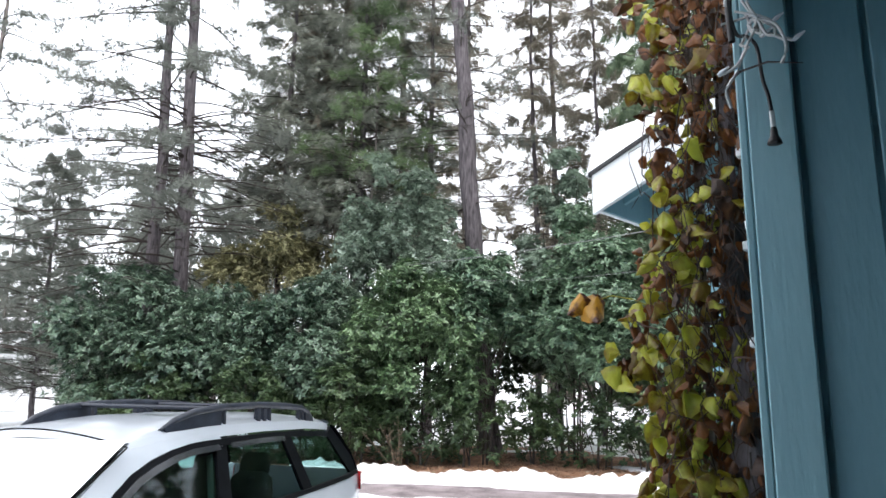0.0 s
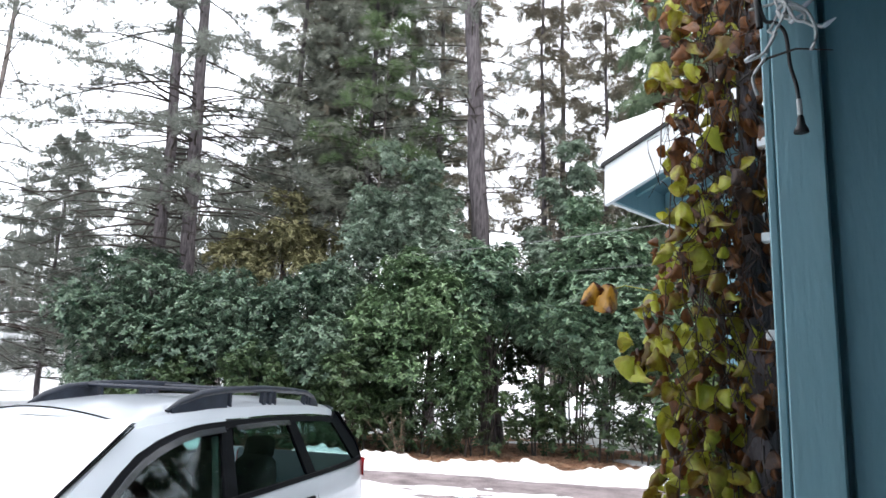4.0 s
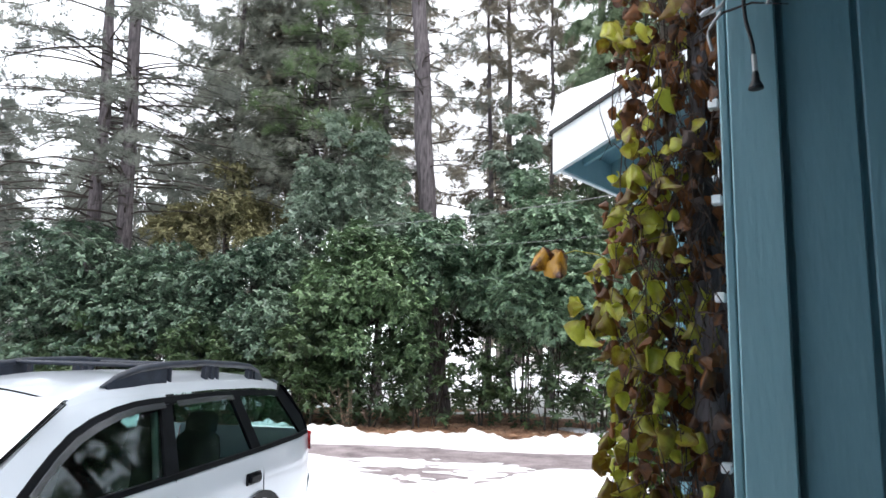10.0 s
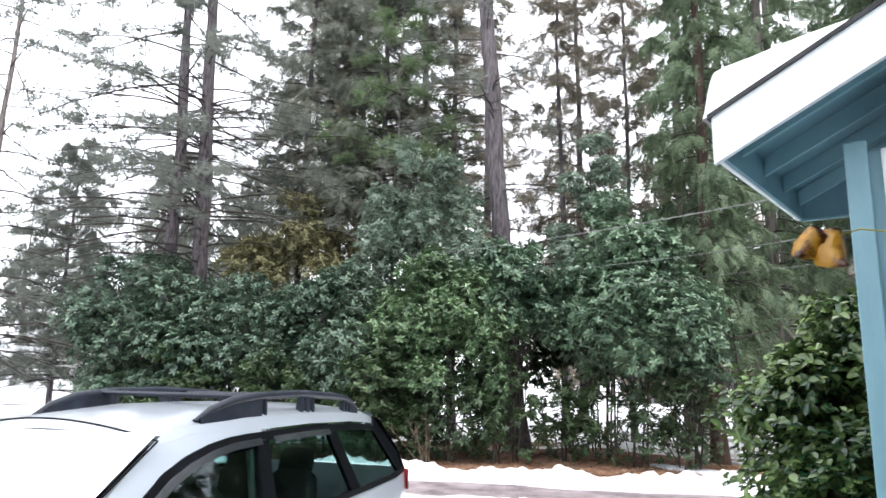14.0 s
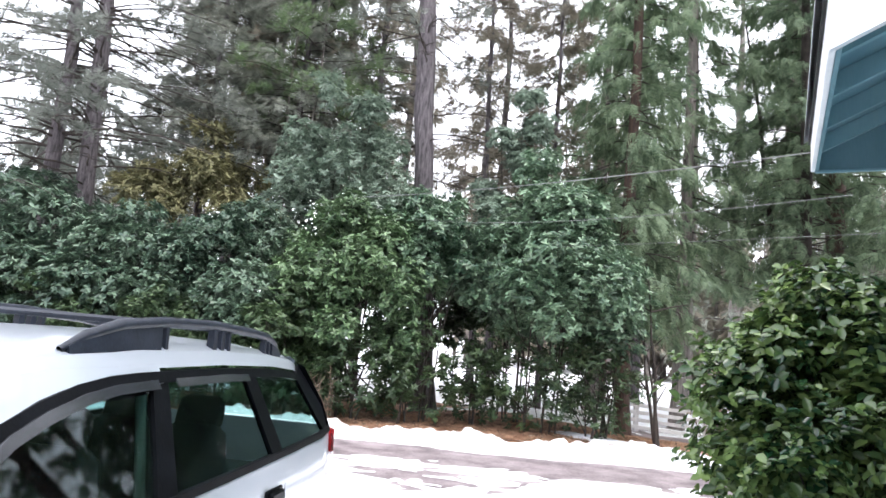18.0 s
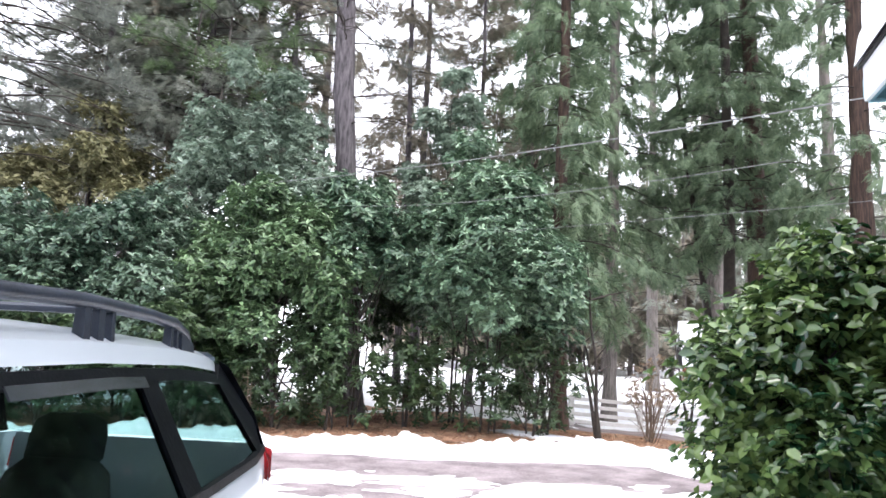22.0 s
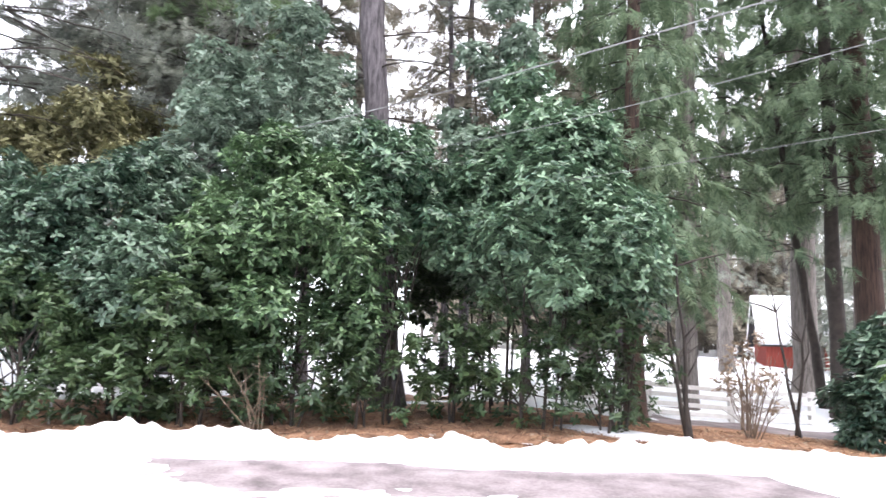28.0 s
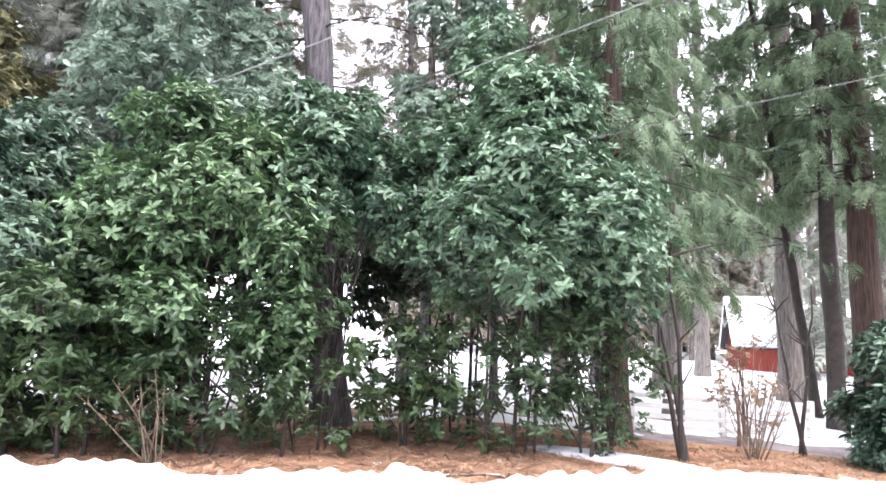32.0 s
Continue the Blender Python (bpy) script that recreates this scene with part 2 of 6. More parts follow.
def fast_mesh(name, verts, faces, material, parent=None, label="", smooth=False):
    """One mesh object from arrays: verts n x 3, faces m x k."""
    me = bpy.data.meshes.new(name)
    faces = np.asarray(faces, np.int32)
    k = faces.shape[1]
    me.vertices.add(len(verts))
    me.vertices.foreach_set("co", np.asarray(verts, np.float32).ravel())
    me.loops.add(faces.size)
    me.loops.foreach_set("vertex_index", faces.ravel())
    me.polygons.add(len(faces))
    me.polygons.foreach_set("loop_start", np.arange(0, faces.size, k, dtype=np.int32))
    if smooth:
        me.polygons.foreach_set("use_smooth", np.ones(len(faces), bool))
    me.update(calc_edges=True)
    me.validate()
    me.materials.append(material)
    ob = new(name, me)
    if parent:
        ob.parent = parent
    if label:
        ob["label"] = label
    return ob


def box(bm, x0, x1, y0, y1, z0, z1, bevel=0.0, m=None):
    r = bmesh.ops.create_cube(bm, size=1, matrix=Matrix.Translation(((x0 + x1) / 2, (y0 + y1) / 2, (z0 + z1) / 2)) @ Matrix.Diagonal((x1 - x0, y1 - y0, z1 - z0, 1)))
    vs = r["verts"]
    if bevel:
        es = list({e for v in vs for e in v.link_edges})
        out = bmesh.ops.bevel(bm, geom=es, offset=bevel, segments=1, affect='EDGES', profile=0.7)
        vs = list({v for f in out["faces"] for v in f.verts} | {v for v in vs if v.is_valid})
    if m is not None:
        bmesh.ops.transform(bm, matrix=m, verts=vs)
    return vs


def tube_arrays(points, radii, sides=6, squash=1.0):
    """Tapered tube along points: verts and quads."""
    pts = np.asarray(points, float)
    rad = np.broadcast_to(np.asarray(radii, float), (len(pts),))
    tang = np.gradient(pts, axis=0)
    tang /= np.linalg.norm(tang, axis=1, keepdims=True) + 1e-9
    ref = np.where(np.abs(tang[:, 2:3]) > 0.9, np.array([[1.0, 0, 0]]), np.array([[0, 0, 1.0]]))
    a = np.cross(tang, ref)
    a /= np.linalg.norm(a, axis=1, keepdims=True) + 1e-9
    b = np.cross(tang, a)
    ang = np.linspace(0, 2 * np.pi, sides, endpoint=False)
    ring = a[:, None] * np.cos(ang)[None, :, None] + b[:, None] * np.sin(ang)[None, :, None] * squash
    v = (pts[:, None] + ring * rad[:, None, None]).reshape(-1, 3)
    f = []
    for i in range(len(pts) - 1):
        for j in range(sides):
            k = (j + 1) % sides
            f.append((i * sides + j, i * sides + k, (i + 1) * sides + k, (i + 1) * sides + j))
    return v, np.array(f)


def merge(pieces):
    vs, fs, n = [], [], 0
    for v, f in pieces:
        vs.append(v)
        fs.append(np.asarray(f) + n)
        n += len(v)
    return np.concatenate(vs), np.concatenate(fs)


def tube(name, points, radii, material, parent=None, sides=6, label="", squash=1.0):
    v, f = tube_arrays(points, radii, sides, squash)
    return fast_mesh(name, v, f, material, parent, label, smooth=True)


def turns(rng, n, tilt=None):
    """n random rotation matrices; with tilt, z axes lie within that many radians of up."""
    yaw = rng.uniform(0, 2 * np.pi, n)
    lean = np.abs(rng.normal(0, tilt, n)) if tilt is not None else np.arccos(rng.uniform(-1, 1, n))
    way = rng.uniform(0, 2 * np.pi, n)
    cy, sy, cl, sl, cw, sw = np.cos(yaw), np.sin(yaw), np.cos(lean), np.sin(lean), np.cos(way), np.sin(way)
    z0, o = np.zeros(n), np.ones(n)
    rz = np.stack([cy, -sy, z0, sy, cy, z0, z0, z0, o], -1).reshape(n, 3, 3)
    rx = np.stack([o, z0, z0, z0, cl, -sl, z0, sl, cl], -1).reshape(n, 3, 3)
    rw = np.stack([cw, -sw, z0, sw, cw, z0, z0, z0, o], -1).reshape(n, 3, 3)
    return rw @ rx @ rz


def facing(rng, dirs, spin=True):
    """Rotation matrices whose z axes are the given directions."""
    z = dirs / (np.linalg.norm(dirs, axis=1, keepdims=True) + 1e-9)
    r = rng.normal(size=z.shape) if spin else np.tile([[0.0, 0, 1.0]], (len(z), 1))
    x = np.cross(r, z)
    x /= np.linalg.norm(x, axis=1, keepdims=True) + 1e-9
    return np.stack([x, np.cross(z, x), z], -1)


def scatter(base_v, base_f, places, mats, sizes):
    n, k = len(places), len(base_v)
    v = np.einsum('nij,kj->nki', mats, base_v) * np.asarray(sizes)[:, None, None] + np.asarray(places)[:, None, :]
    f = base_f[None] + (np.arange(n) * k)[:, None, None]
    return v.reshape(-1, 3), f.reshape(-1, base_f.shape[1])


def leaf_base(length, width, fold=0.25, droop=0.2):
    """A folded leaf along +x: 6 verts, 2 quads."""
    v = np.array([(0, 0, 0), (length, 0, -droop * length),
                  (length * 0.28, width * 0.42, fold * width), (length * 0.68, width * 0.46, fold * width - droop * length * 0.45),
                  (length * 0.28, -width * 0.42, fold * width), (length * 0.68, -width * 0.46, fold * width - droop * length * 0.45)])
    return v, np.array([(0, 1, 3, 2), (0, 4, 5, 1)])


def rosette(rng, leaves, length, width, cup=0.35):
    """A whorl of leaves round +z."""
    out = []
    v, f = leaf_base(length, width)
    for i in range(leaves):
        a = i * 2.4 + rng.uniform(-0.3, 0.3)
        e = cup + rng.uniform(-0.35, 0.35)
        s = rng.uniform(0.75, 1.15)
        r = np.array(Euler((rng.uniform(-0.4, 0.4), -e, a)).to_matrix())
        out.append((v @ r.T * s + np.array([0, 0, -0.012 * i]), f))
    return merge(out)


def tuft(rng, n, length, width, spread):
    """A brush of needles round +z, each a thin blade."""
    vs, fs = [], []
    for i in range(n):
        d = np.array([rng.normal(0, spread), rng.normal(0, spread), 1.0])
        d /= np.linalg.norm(d)
        s = np.cross(d, rng.normal(size=3))
        s /= np.linalg.norm(s)
        L = length * rng.uniform(0.7, 1.1)
        b = d * L * 0.08
        vs += [b - s * width * 0.6, b + s * width * 0.6, d * L]
        fs.append((3 * i, 3 * i + 1, 3 * i + 2))
    return np.array(vs), np.array(fs)


def frond(rng, length, pairs, width):
    """A flat drooping spray along +x with side sprays, thin blades."""
    vs, fs = [], []

    def blade(a, b, w):
        a, b = np.array(a), np.array(b)
        s = np.cross(b - a, [0, 0, 1.0])
        s /= np.linalg.norm(s) + 1e-9
        k = len(vs)
        vs.extend([a + s * w, b, a - s * w])
        fs.append((k, k + 1, k + 2))
    droop = lambda x: -0.55 * x * x / length
    blade((0, 0, 0), (length, 0, droop(length)), width * 0.5)
    for i in range(pairs):
        x = length * (0.12 + 0.8 * i / pairs)
        L = length * 0.5 * (1 - 0.65 * i / pairs) * rng.uniform(0.8, 1.2)
        for sgn in (-1, 1):
            blade((x, 0, droop(x)), (x + L * 0.7, sgn * L * 0.72, droop(x) - L * rng.uniform(0.1, 0.45)), width)
    return np.array(vs), np.array(fs)


def ground_z(x, y):
    """Height of the ground sheet."""
    z = np.interp(y, [-60, 7, 10.5, 13, 15, 18, 20, 30, 42, 70, 120], [0.11, 0.11, 0.0, 0.02, 0.07, 0.25, 0.33, 0.62, 1.1, 2.0, 3.0])
    far = np.clip((np.asarray(y) - 13) / 4, 0, 1)
    return z - far * (0.055 * np.clip(np.asarray(x) - 3, 0, 6) + 0.02 * np.clip(-2.5 - np.asarray(x), 0, 8))


class Noise2:
    """Smooth value noise on a lattice, for heights."""
    def __init__(self, seed, cell):
        self.g, self.c = np.random.default_rng(seed).random((256, 256)), cell

    def __call__(self, x, y):
        u, v = np.asarray(x) / self.c + 1000, np.asarray(y) / self.c + 1000
        i, j = np.floor(u).astype(int), np.floor(v).astype(int)
        a, b = u - i, v - j
        a, b = a * a * (3 - 2 * a), b * b * (3 - 2 * b)
        g = lambda p, q: self.g[p % 256, q % 256]
        return (g(i, j) * (1 - a) + g(i + 1, j) * a) * (1 - b) + (g(i, j + 1) * (1 - a) + g(i + 1, j + 1) * a) * b


def sheet(name, xs, ys, height, material, parent=None, label="", smooth=True):
    X, Y = np.meshgrid(xs, ys)
    Z = height(X, Y)
    v = np.stack([X.ravel(), Y.ravel(), Z.ravel()], -1)
    w = len(xs)
    i = (np.arange(len(ys) - 1)[:, None] * w + np.arange(w - 1)[None]).ravel()
    return fast_mesh(name, v, np.stack([i, i + 1, i + w + 1, i + w], -1), material, parent, label, smooth)


# ---- ground, road and snow ----
def near_steps(lo, hi, a, b, step):
    return np.concatenate([np.linspace(lo, a, 24)[:-1], np.arange(a, b, step), np.linspace(b, hi, 24)])


N1, N2, N3, N5 = Noise2(3, 2.3), Noise2(5, 0.7), Noise2(8, 0.22), Noise2(21, 0.1)


def rough(x, y):
    return 0.5 * N1(x, y) + 0.3 * N2(x, y) + 0.2 * N3(x, y)


M["road"] = mat("wet reddish gravel road", (0.10, 0.08, 0.084), (0.34, 0.285, 0.295), 2.2, 0.7, 0.9, 26, spread=0.22)
ground = sheet("ground", near_steps(-160, 160, -12, 14, 0.25), near_steps(-60, 220, 0, 24, 0.25),
               lambda x, y: ground_z(x, y) + 0.015 * (N2(x, y) - 0.5) - 0.006, M["road"])
tagged(ground, "reddish gravel drive and road, wet with melting snow", "ground", kind="structure")

def bank_line(x):
    return 14.95 - 0.03 * x + 0.30 * (N1(x, 0 * x) - 0.5)


litter = sheet("needle_litter", np.arange(-20, 14.01, 0.15), np.arange(14.6, 21, 0.15),
               lambda x, y: ground_z(x, y) + 0.05 * np.clip((y - bank_line(x) - 0.12) / 0.25, -1.5, 1) - 0.09 * np.clip((y - 17.5) / 2, 0, 1) * np.clip((x - 4) / 2, 0, 1) + 0.07 * (rough(x, y) - 0.45), M["litter"])
tagged(litter, "carpet of orange-brown fallen needles under the hedge", "ground cover", kind="stuff")


def bank_h(x, y):
    d = (y - bank_line(x)) / (0.36 + 0.22 * N1(x + 40, 3 + 0 * y))
    h = (0.27 + 0.20 * N2(x, 7 + 0 * y)) * np.exp(-d ** 2 * 1.1) * (0.42 + 1.0 * rough(x * 1.9, y * 1.9) + 0.22 * (N3(x * 1.6, y * 1.6) - 0.4) + 0.2 * (N5(x, y) - 0.5))
    return ground_z(x, y) + h - 0.085


bank = sheet("snow_bank", np.arange(-22, 12.01, 0.06), np.arange(13.4, 16.6, 0.06), bank_h, M["snow"])
tagged(bank, "lumpy white bank of ploughed snow along the road", "snow", kind="stuff")


def corner_snow(x, y):
    cover = np.clip(1.3 - ((x - 8.0) / 2.6) ** 2 - ((y - 14.0) / 2.4) ** 2, -1, 1)
    return ground_z(x, y) - 0.05 + 0.24 * np.minimum(cover, 0.9) * (0.6 + 0.8 * rough(x * 1.5, y * 1.5))


tagged(sheet("snow_heap", np.arange(4.2, 12.4, 0.07), np.arange(10.6, 17.4, 0.07), corner_snow, M["snow"]),
       "broad heap of old snow at the end of the drive", "snow", kind="stuff")


def drive_snow(x, y):
    """Thin melting snow with bare wheel tracks; bare gravel along the road itself."""
    u = 0.9 * x + 0.45 * y
    track = np.minimum(np.abs(x - 0.2 - 0.09 * (y - 7.5) ** 2), np.abs(x - 1.9 - 0.10 * (y - 7) ** 2))
    cover = 0.40 * N1(x * 0.7, y * 1.6) + 0.27 * N2(x * 0.6, y * 2.2) + 0.20 * N3(x * 0.6, y * 1.3) + 0.16 * N5(x * 0.7, y) - 0.44 - 0.16 * np.exp(-(track / 0.16) ** 2)
    cover = cover - 0.38 * np.exp(-(np.clip(np.abs(y - 13.9 + 0.04 * x) - 0.25, 0, 9) / 0.75) ** 2) * (0.75 + 0.5 * N2(x, y * 2)) + 0.8 * np.clip((-0.9 - x + 0.5 * (13.2 - y)) / 1.6, 0, 1) * np.clip((y - 9.5) / 2, 0, 1) + 0.16 * np.exp(-((y - 8.5) / 2.6) ** 2)
    return ground_z(x, y) + np.clip(cover * 0.16, -0.03, 0.03) - 0.004


tagged(sheet("drive_snow", np.concatenate([np.arange(-14, -3, 0.12), np.arange(-3, 6, 0.045), np.arange(6, 9, 0.1)]), np.concatenate([np.arange(-1.5, 5.5, 0.1), np.arange(5.5, 14.6, 0.045)]), drive_snow, M["snow"]),
       "thin patchy melting snow over the gravel drive", "snow", kind="stuff")


def field_snow(x, y):
    cover = rough(x * 0.6, y * 0.9) - 0.32 - 0.45 * np.exp(-((y - 17.6) / 1.5) ** 2) + 0.2 * np.clip((y - 20) / 5, 0, 1) - 0.22 * np.clip((x - 2.5) / 2, 0, 1) * np.clip((22.5 - y) / 2, 0, 1)
    cover = cover + 0.5 * np.clip((x - 3) / 2, 0, 1) * np.exp(-((y - 17.0) / 0.9) ** 2) * (N1(x, y) + 0.1)
    return ground_z(x, y) + np.clip(cover * 0.4, -0.05, 0.14 - 0.11 * np.clip((x - 3) / 2, 0, 1) * np.clip((24 - y) / 3, 0, 1))


tagged(sheet("field_snow", np.arange(-60, 70, 0.4), np.arange(15.6, 80, 0.3), field_snow, M["snow"]),
       "snow-covered woodland floor and paddock behind the hedge", "snow", kind="stuff")


def fallen(name, label, n, seed, x0, x1, y0, y1, length, width, material):
    """Thin fallen needles and twigs lying loose on the litter."""
    rng = np.random.default_rng(seed)
    x, y = rng.uniform(x0, x1, n), rng.uniform(y0, y1, n)
    keep = y > bank_line(x) + 0.25
    x, y = x[keep], y[keep]
    z = ground_z(x, y) + 0.05 - 0.09 * np.clip((y - 17.5) / 2, 0, 1) * np.clip((x - 4) / 2, 0, 1) + 0.07 * (rough(x, y) - 0.45) + rng.uniform(0.0, 0.02, len(x))
    base = np.array([(-0.5 * length, -0.5 * width, 0), (0.5 * length, -0.35 * width, 0.012), (0.5 * length, 0.35 * width, 0.012), (-0.5 * length, 0.5 * width, 0)])
    v, f = scatter(base, np.array([(0, 1, 2, 3)]), np.stack([x, y, z], -1), turns(rng, len(x), 0.22), rng.uniform(0.5, 1.5, len(x)))
    tagged(fast_mesh(name, v, f, M[material]), label, "ground cover", kind="stuff")


M["needle_fall"] = mat("loose fallen needles", (0.12, 0.05, 0.025), (0.58, 0.36, 0.22), 3.0, 0.9, 0.0, 20, island=0.8, spread=0.3)
fallen("fallen_needles", "loose orange-brown needles and twigs on the litter", 30000, 91, -10, 11, 14.7, 18.5, 0.11, 0.012, "needle_fall")
fallen("fallen_twigs", "dark fallen twigs on the litter", 700, 92, -10, 11, 14.8, 18.5, 0.28, 0.012, "bark_dark")
fallen("fallen_leaves", "pale dead leaves on the litter", 1500, 93, -10, 11, 14.7, 18.5, 0.07, 0.045, "dry_leaf")


def old_snow(x, y):
    """Two flat leftovers, the longer one lying askew to the road."""
    u, v = (x - 4.45) * 0.894 - (y - 16.72) * 0.447, (x - 4.45) * 0.447 + (y - 16.72) * 0.894
    cover = np.maximum(1.0 - (u / 1.15) ** 2 - (v / 0.34) ** 2, 1.0 - ((x - 6.4) / 0.75) ** 2 - ((y - 15.9) / 0.22) ** 2)
    return ground_z(x, y) + 0.055 + 0.11 * np.clip(cover + 0.9 * (rough(x * 2, y * 2) - 0.5), -1, 0.6)


tagged(sheet("old_snow", np.arange(2.8, 7.8, 0.05), np.arange(15.4, 18.0, 0.05), old_snow, M["old_snow"]),
       "flat patches of old grey snow on the needles", "snow", kind="stuff")


# ---- house wing ----
HM = Matrix.Translation((1.48, 4.34, 0)) @ Matrix(((0.8748, 0.4846, 0, 0), (-0.4846, 0.8748, 0, 0), (0, 0, 1, 0), (0, 0, 0, 1)))
SLOPE = 0.5


EAVE_RISE = Matrix(((1, 0, 0, 0), (0, 1, 0, 0), (0, 0.099, 1, 0), (0, 0, 0, 1)))


def hpart(name, bm, material, parent=None, label=""):
    roofed = parent is not None and "roof" in parent.name
    bmesh.ops.transform(bm, matrix=HM @ EAVE_RISE if roofed else HM, verts=bm.verts)
    return part(name, bm, material, parent, label)


def slab(bm, x0, x1, y0, y1, z0, thick, slope=SLOPE):
    """A board that rises with x by slope; z0 is its underside at x = 0."""
    vs = [bm.verts.new((x, y, z0 + slope * x + dz)) for dz in (0, thick) for x, y in ((x0, y0), (x1, y0), (x1, y1), (x0, y1))]
    for f in ((3, 2, 1, 0), (4, 5, 6, 7), (0, 1, 5, 4), (1, 2, 6, 5), (2, 3, 7, 6), (3, 0, 4, 7)):
        bm.faces.new([vs[i] for i in f])


def wall(name, x0, x1, y0, y1, z0, z1, material=None, label="pale blue painted timber wall"):
    bm = bmesh.new()
    box(bm, x0, x1, y0, y1, z0, z1)
    return tagged(hpart(name, bm, material or M["blue_paint"]), label, "wall", kind="structure")


# gable wall with its window opening, in four pieces round the opening
GY, GX = 0.43, 0.46
WX0, WX1, WZ0, WZ1 = 0.67, 1.65, 1.05, 2.66
gable = wall("wall_gable", GX, WX0, GY, GY + 0.14, 0, 2.75, label="blue gable wall beside the window, boarded timber")
for nm, a in (("under_window", (WX0, WX1, GY, GY + 0.14, 0, WZ0)), ("over_window", (WX0, WX1, GY, GY + 0.14, WZ1, 3.2)),
              ("beyond_window", (WX1, 4.6, GY, GY + 0.14, 0, 3.2))):
    bm = bmesh.new()
    box(bm, *a)
    hpart(nm, bm, M["blue_paint"], gable)
wall("wall_drive", GX, GX + 0.14, GY + 0.14, 2.06, 0, 2.8, label="blue house wall along the drive")
wall("wall_step", GX, 1.5, 2.06, 2.2, 0, 2.9, label="blue return wall of the house")
wall("wall_drive_far", 1.5, 1.64, 2.2, 9.0, 0, 3.1, label="blue house wall behind the camellia")
bm = bmesh.new()
box(bm, 1.65, 4.5, 0.6, 9.0, 3.12, 3.17)
tagged(hpart("ceiling", bm, M["white_paint"]), "plain ceiling inside the house", "ceiling", kind="structure")
wall("wall_far", 4.5, 4.64, 0.6, 9.0, 0, 3.1, M["dark_room"], "inner wall of the house, near-black for the unlit room")

corner = group_root("corner_boards", "light blue corner boards at the gable", "trim")
for nm, a in (("front_board", (GX - 0.022, GX + 0.07, GY - 0.022, GY - 0.001, 0, 2.8)), ("side_board", (GX - 0.022, GX - 0.001, GY, GY + 0.1, 0, 2.75))):
    bm = bmesh.new()
    box(bm, *a, bevel=0.004)
    hpart(nm, bm, M["blue_trim"], corner)
corner["kind"] = "structure"

win = group_root("window_1", "white-framed window in the blue gable", "window")
win["kind"] = "structure"
for nm, a in (("jamb", (WX0 - 0.09, WX0, GY - 0.03, GY + 0.1, WZ0 - 0.09, WZ1 + 0.09)), ("jamb", (WX1, WX1 + 0.09, GY - 0.03, GY + 0.1, WZ0 - 0.09, WZ1 + 0.09)),
              ("head", (WX0, WX1, GY - 0.03, GY + 0.1, WZ1, WZ1 + 0.09)), ("sill", (WX0, WX1, GY - 0.06, GY + 0.1, WZ0 - 0.09, WZ0)),
              ("meeting_rail", (WX0, WX1, GY + 0.04, GY + 0.08, 1.84, 1.88))):
    bm = bmesh.new()
    box(bm, *a, bevel=0.006)
    hpart(nm, bm, M["white_paint"], win)
bm = bmesh.new()
box(bm, WX0, WX1, GY + 0.055, GY + 0.061, WZ0, WZ1)
pane = hpart("pane", bm, M["glass_window"], win)
pane.visible_shadow = False
# roof of the wing: deck boards, rafters, fascia, shingles, snow
roof = group_root("roof", "low roof with white fascia, blue soffit and snow", "roof")
roof["kind"] = "structure"
RY1, EZ = 2.33, 2.69
bm = bmesh.new()
slab(bm, 0.0, 4.2, 0.02, RY1 - 0.02, EZ + 0.165, 0.02)
hpart("deck", bm, M["blue_paint"], roof, "blue painted roof boards seen from below")
for y in (0.20, 0.34):
    bm = bmesh.new()
    slab(bm, 0.022, 4.2, y, y + 0.038, EZ + 0.06, 0.103)
    hpart("rafter", bm, M["blue_trim"], roof)
for y in (0.9, 1.5, 2.1, 2.5):
    bm = bmesh.new()
    slab(bm, 0.022, 4.2, y, y + 0.038, EZ + 0.06, 0.103)
    hpart("rafter", bm, M["blue_trim"], roof)
bm = bmesh.new()
slab(bm, -0.022, 4.2, -0.022, 0.018, EZ - 0.02, 0.215)
hpart("rake_board", bm, M["white_paint"], roof, "white rake board")


def end_panel(bm, x0, x1, y0, y1, z0, z1, slope):
    """A boarded wedge with a level foot that closes the end of an eave."""
    lo = [bm.verts.new((x, y, z0)) for x, y in ((x0, y0), (x1, y0), (x1, y1), (x0, y1))]
    hi = [bm.verts.new((x, y, z1 + slope * x)) for x, y in ((x0, y0), (x1, y0), (x1, y1), (x0, y1))]
    for f in ((lo[3], lo[2], lo[1], lo[0]), (hi[0], hi[1], hi[2], hi[3])):
        bm.faces.new(f)
    for i in range(4):
        j = (i + 1) % 4
        bm.faces.new((lo[i], lo[j], hi[j], hi[i]))


bm = bmesh.new()
end_panel(bm, 0.0, 1.62, RY1 - 0.02, RY1 + 0.016, EZ - 0.01, EZ + 0.19, SLOPE)
hpart("end_panel", bm, M["blue_paint"], roof, "blue boarded end of the eave")
bm = bmesh.new()
slab(bm, 0.0, 4.2, RY1 + 0.018, RY1 + 0.034, EZ + 0.10, 0.09)
hpart("rake_trim", bm, M["blue_trim"], roof, "narrow blue trim along the far slope")
bm = bmesh.new()
box(bm, 0.0, 1.6, RY1 - 0.04, RY1 - 0.022, EZ - 0.02, EZ + 0.0, bevel=0.003)
hpart("foot_trim", bm, M["blue_trim"], roof)
bm = bmesh.new()
box(bm, -0.024, 0.0, 0.018, RY1 - 0.02, EZ - 0.01, EZ + 0.18, bevel=0.003)
hpart("eave_board", bm, M["white_paint"], roof, "white eave board")
bm = bmesh.new()
box(bm, 0.002, 0.018, 0.02, RY1 - 0.024, EZ - 0.006, EZ + 0.162)
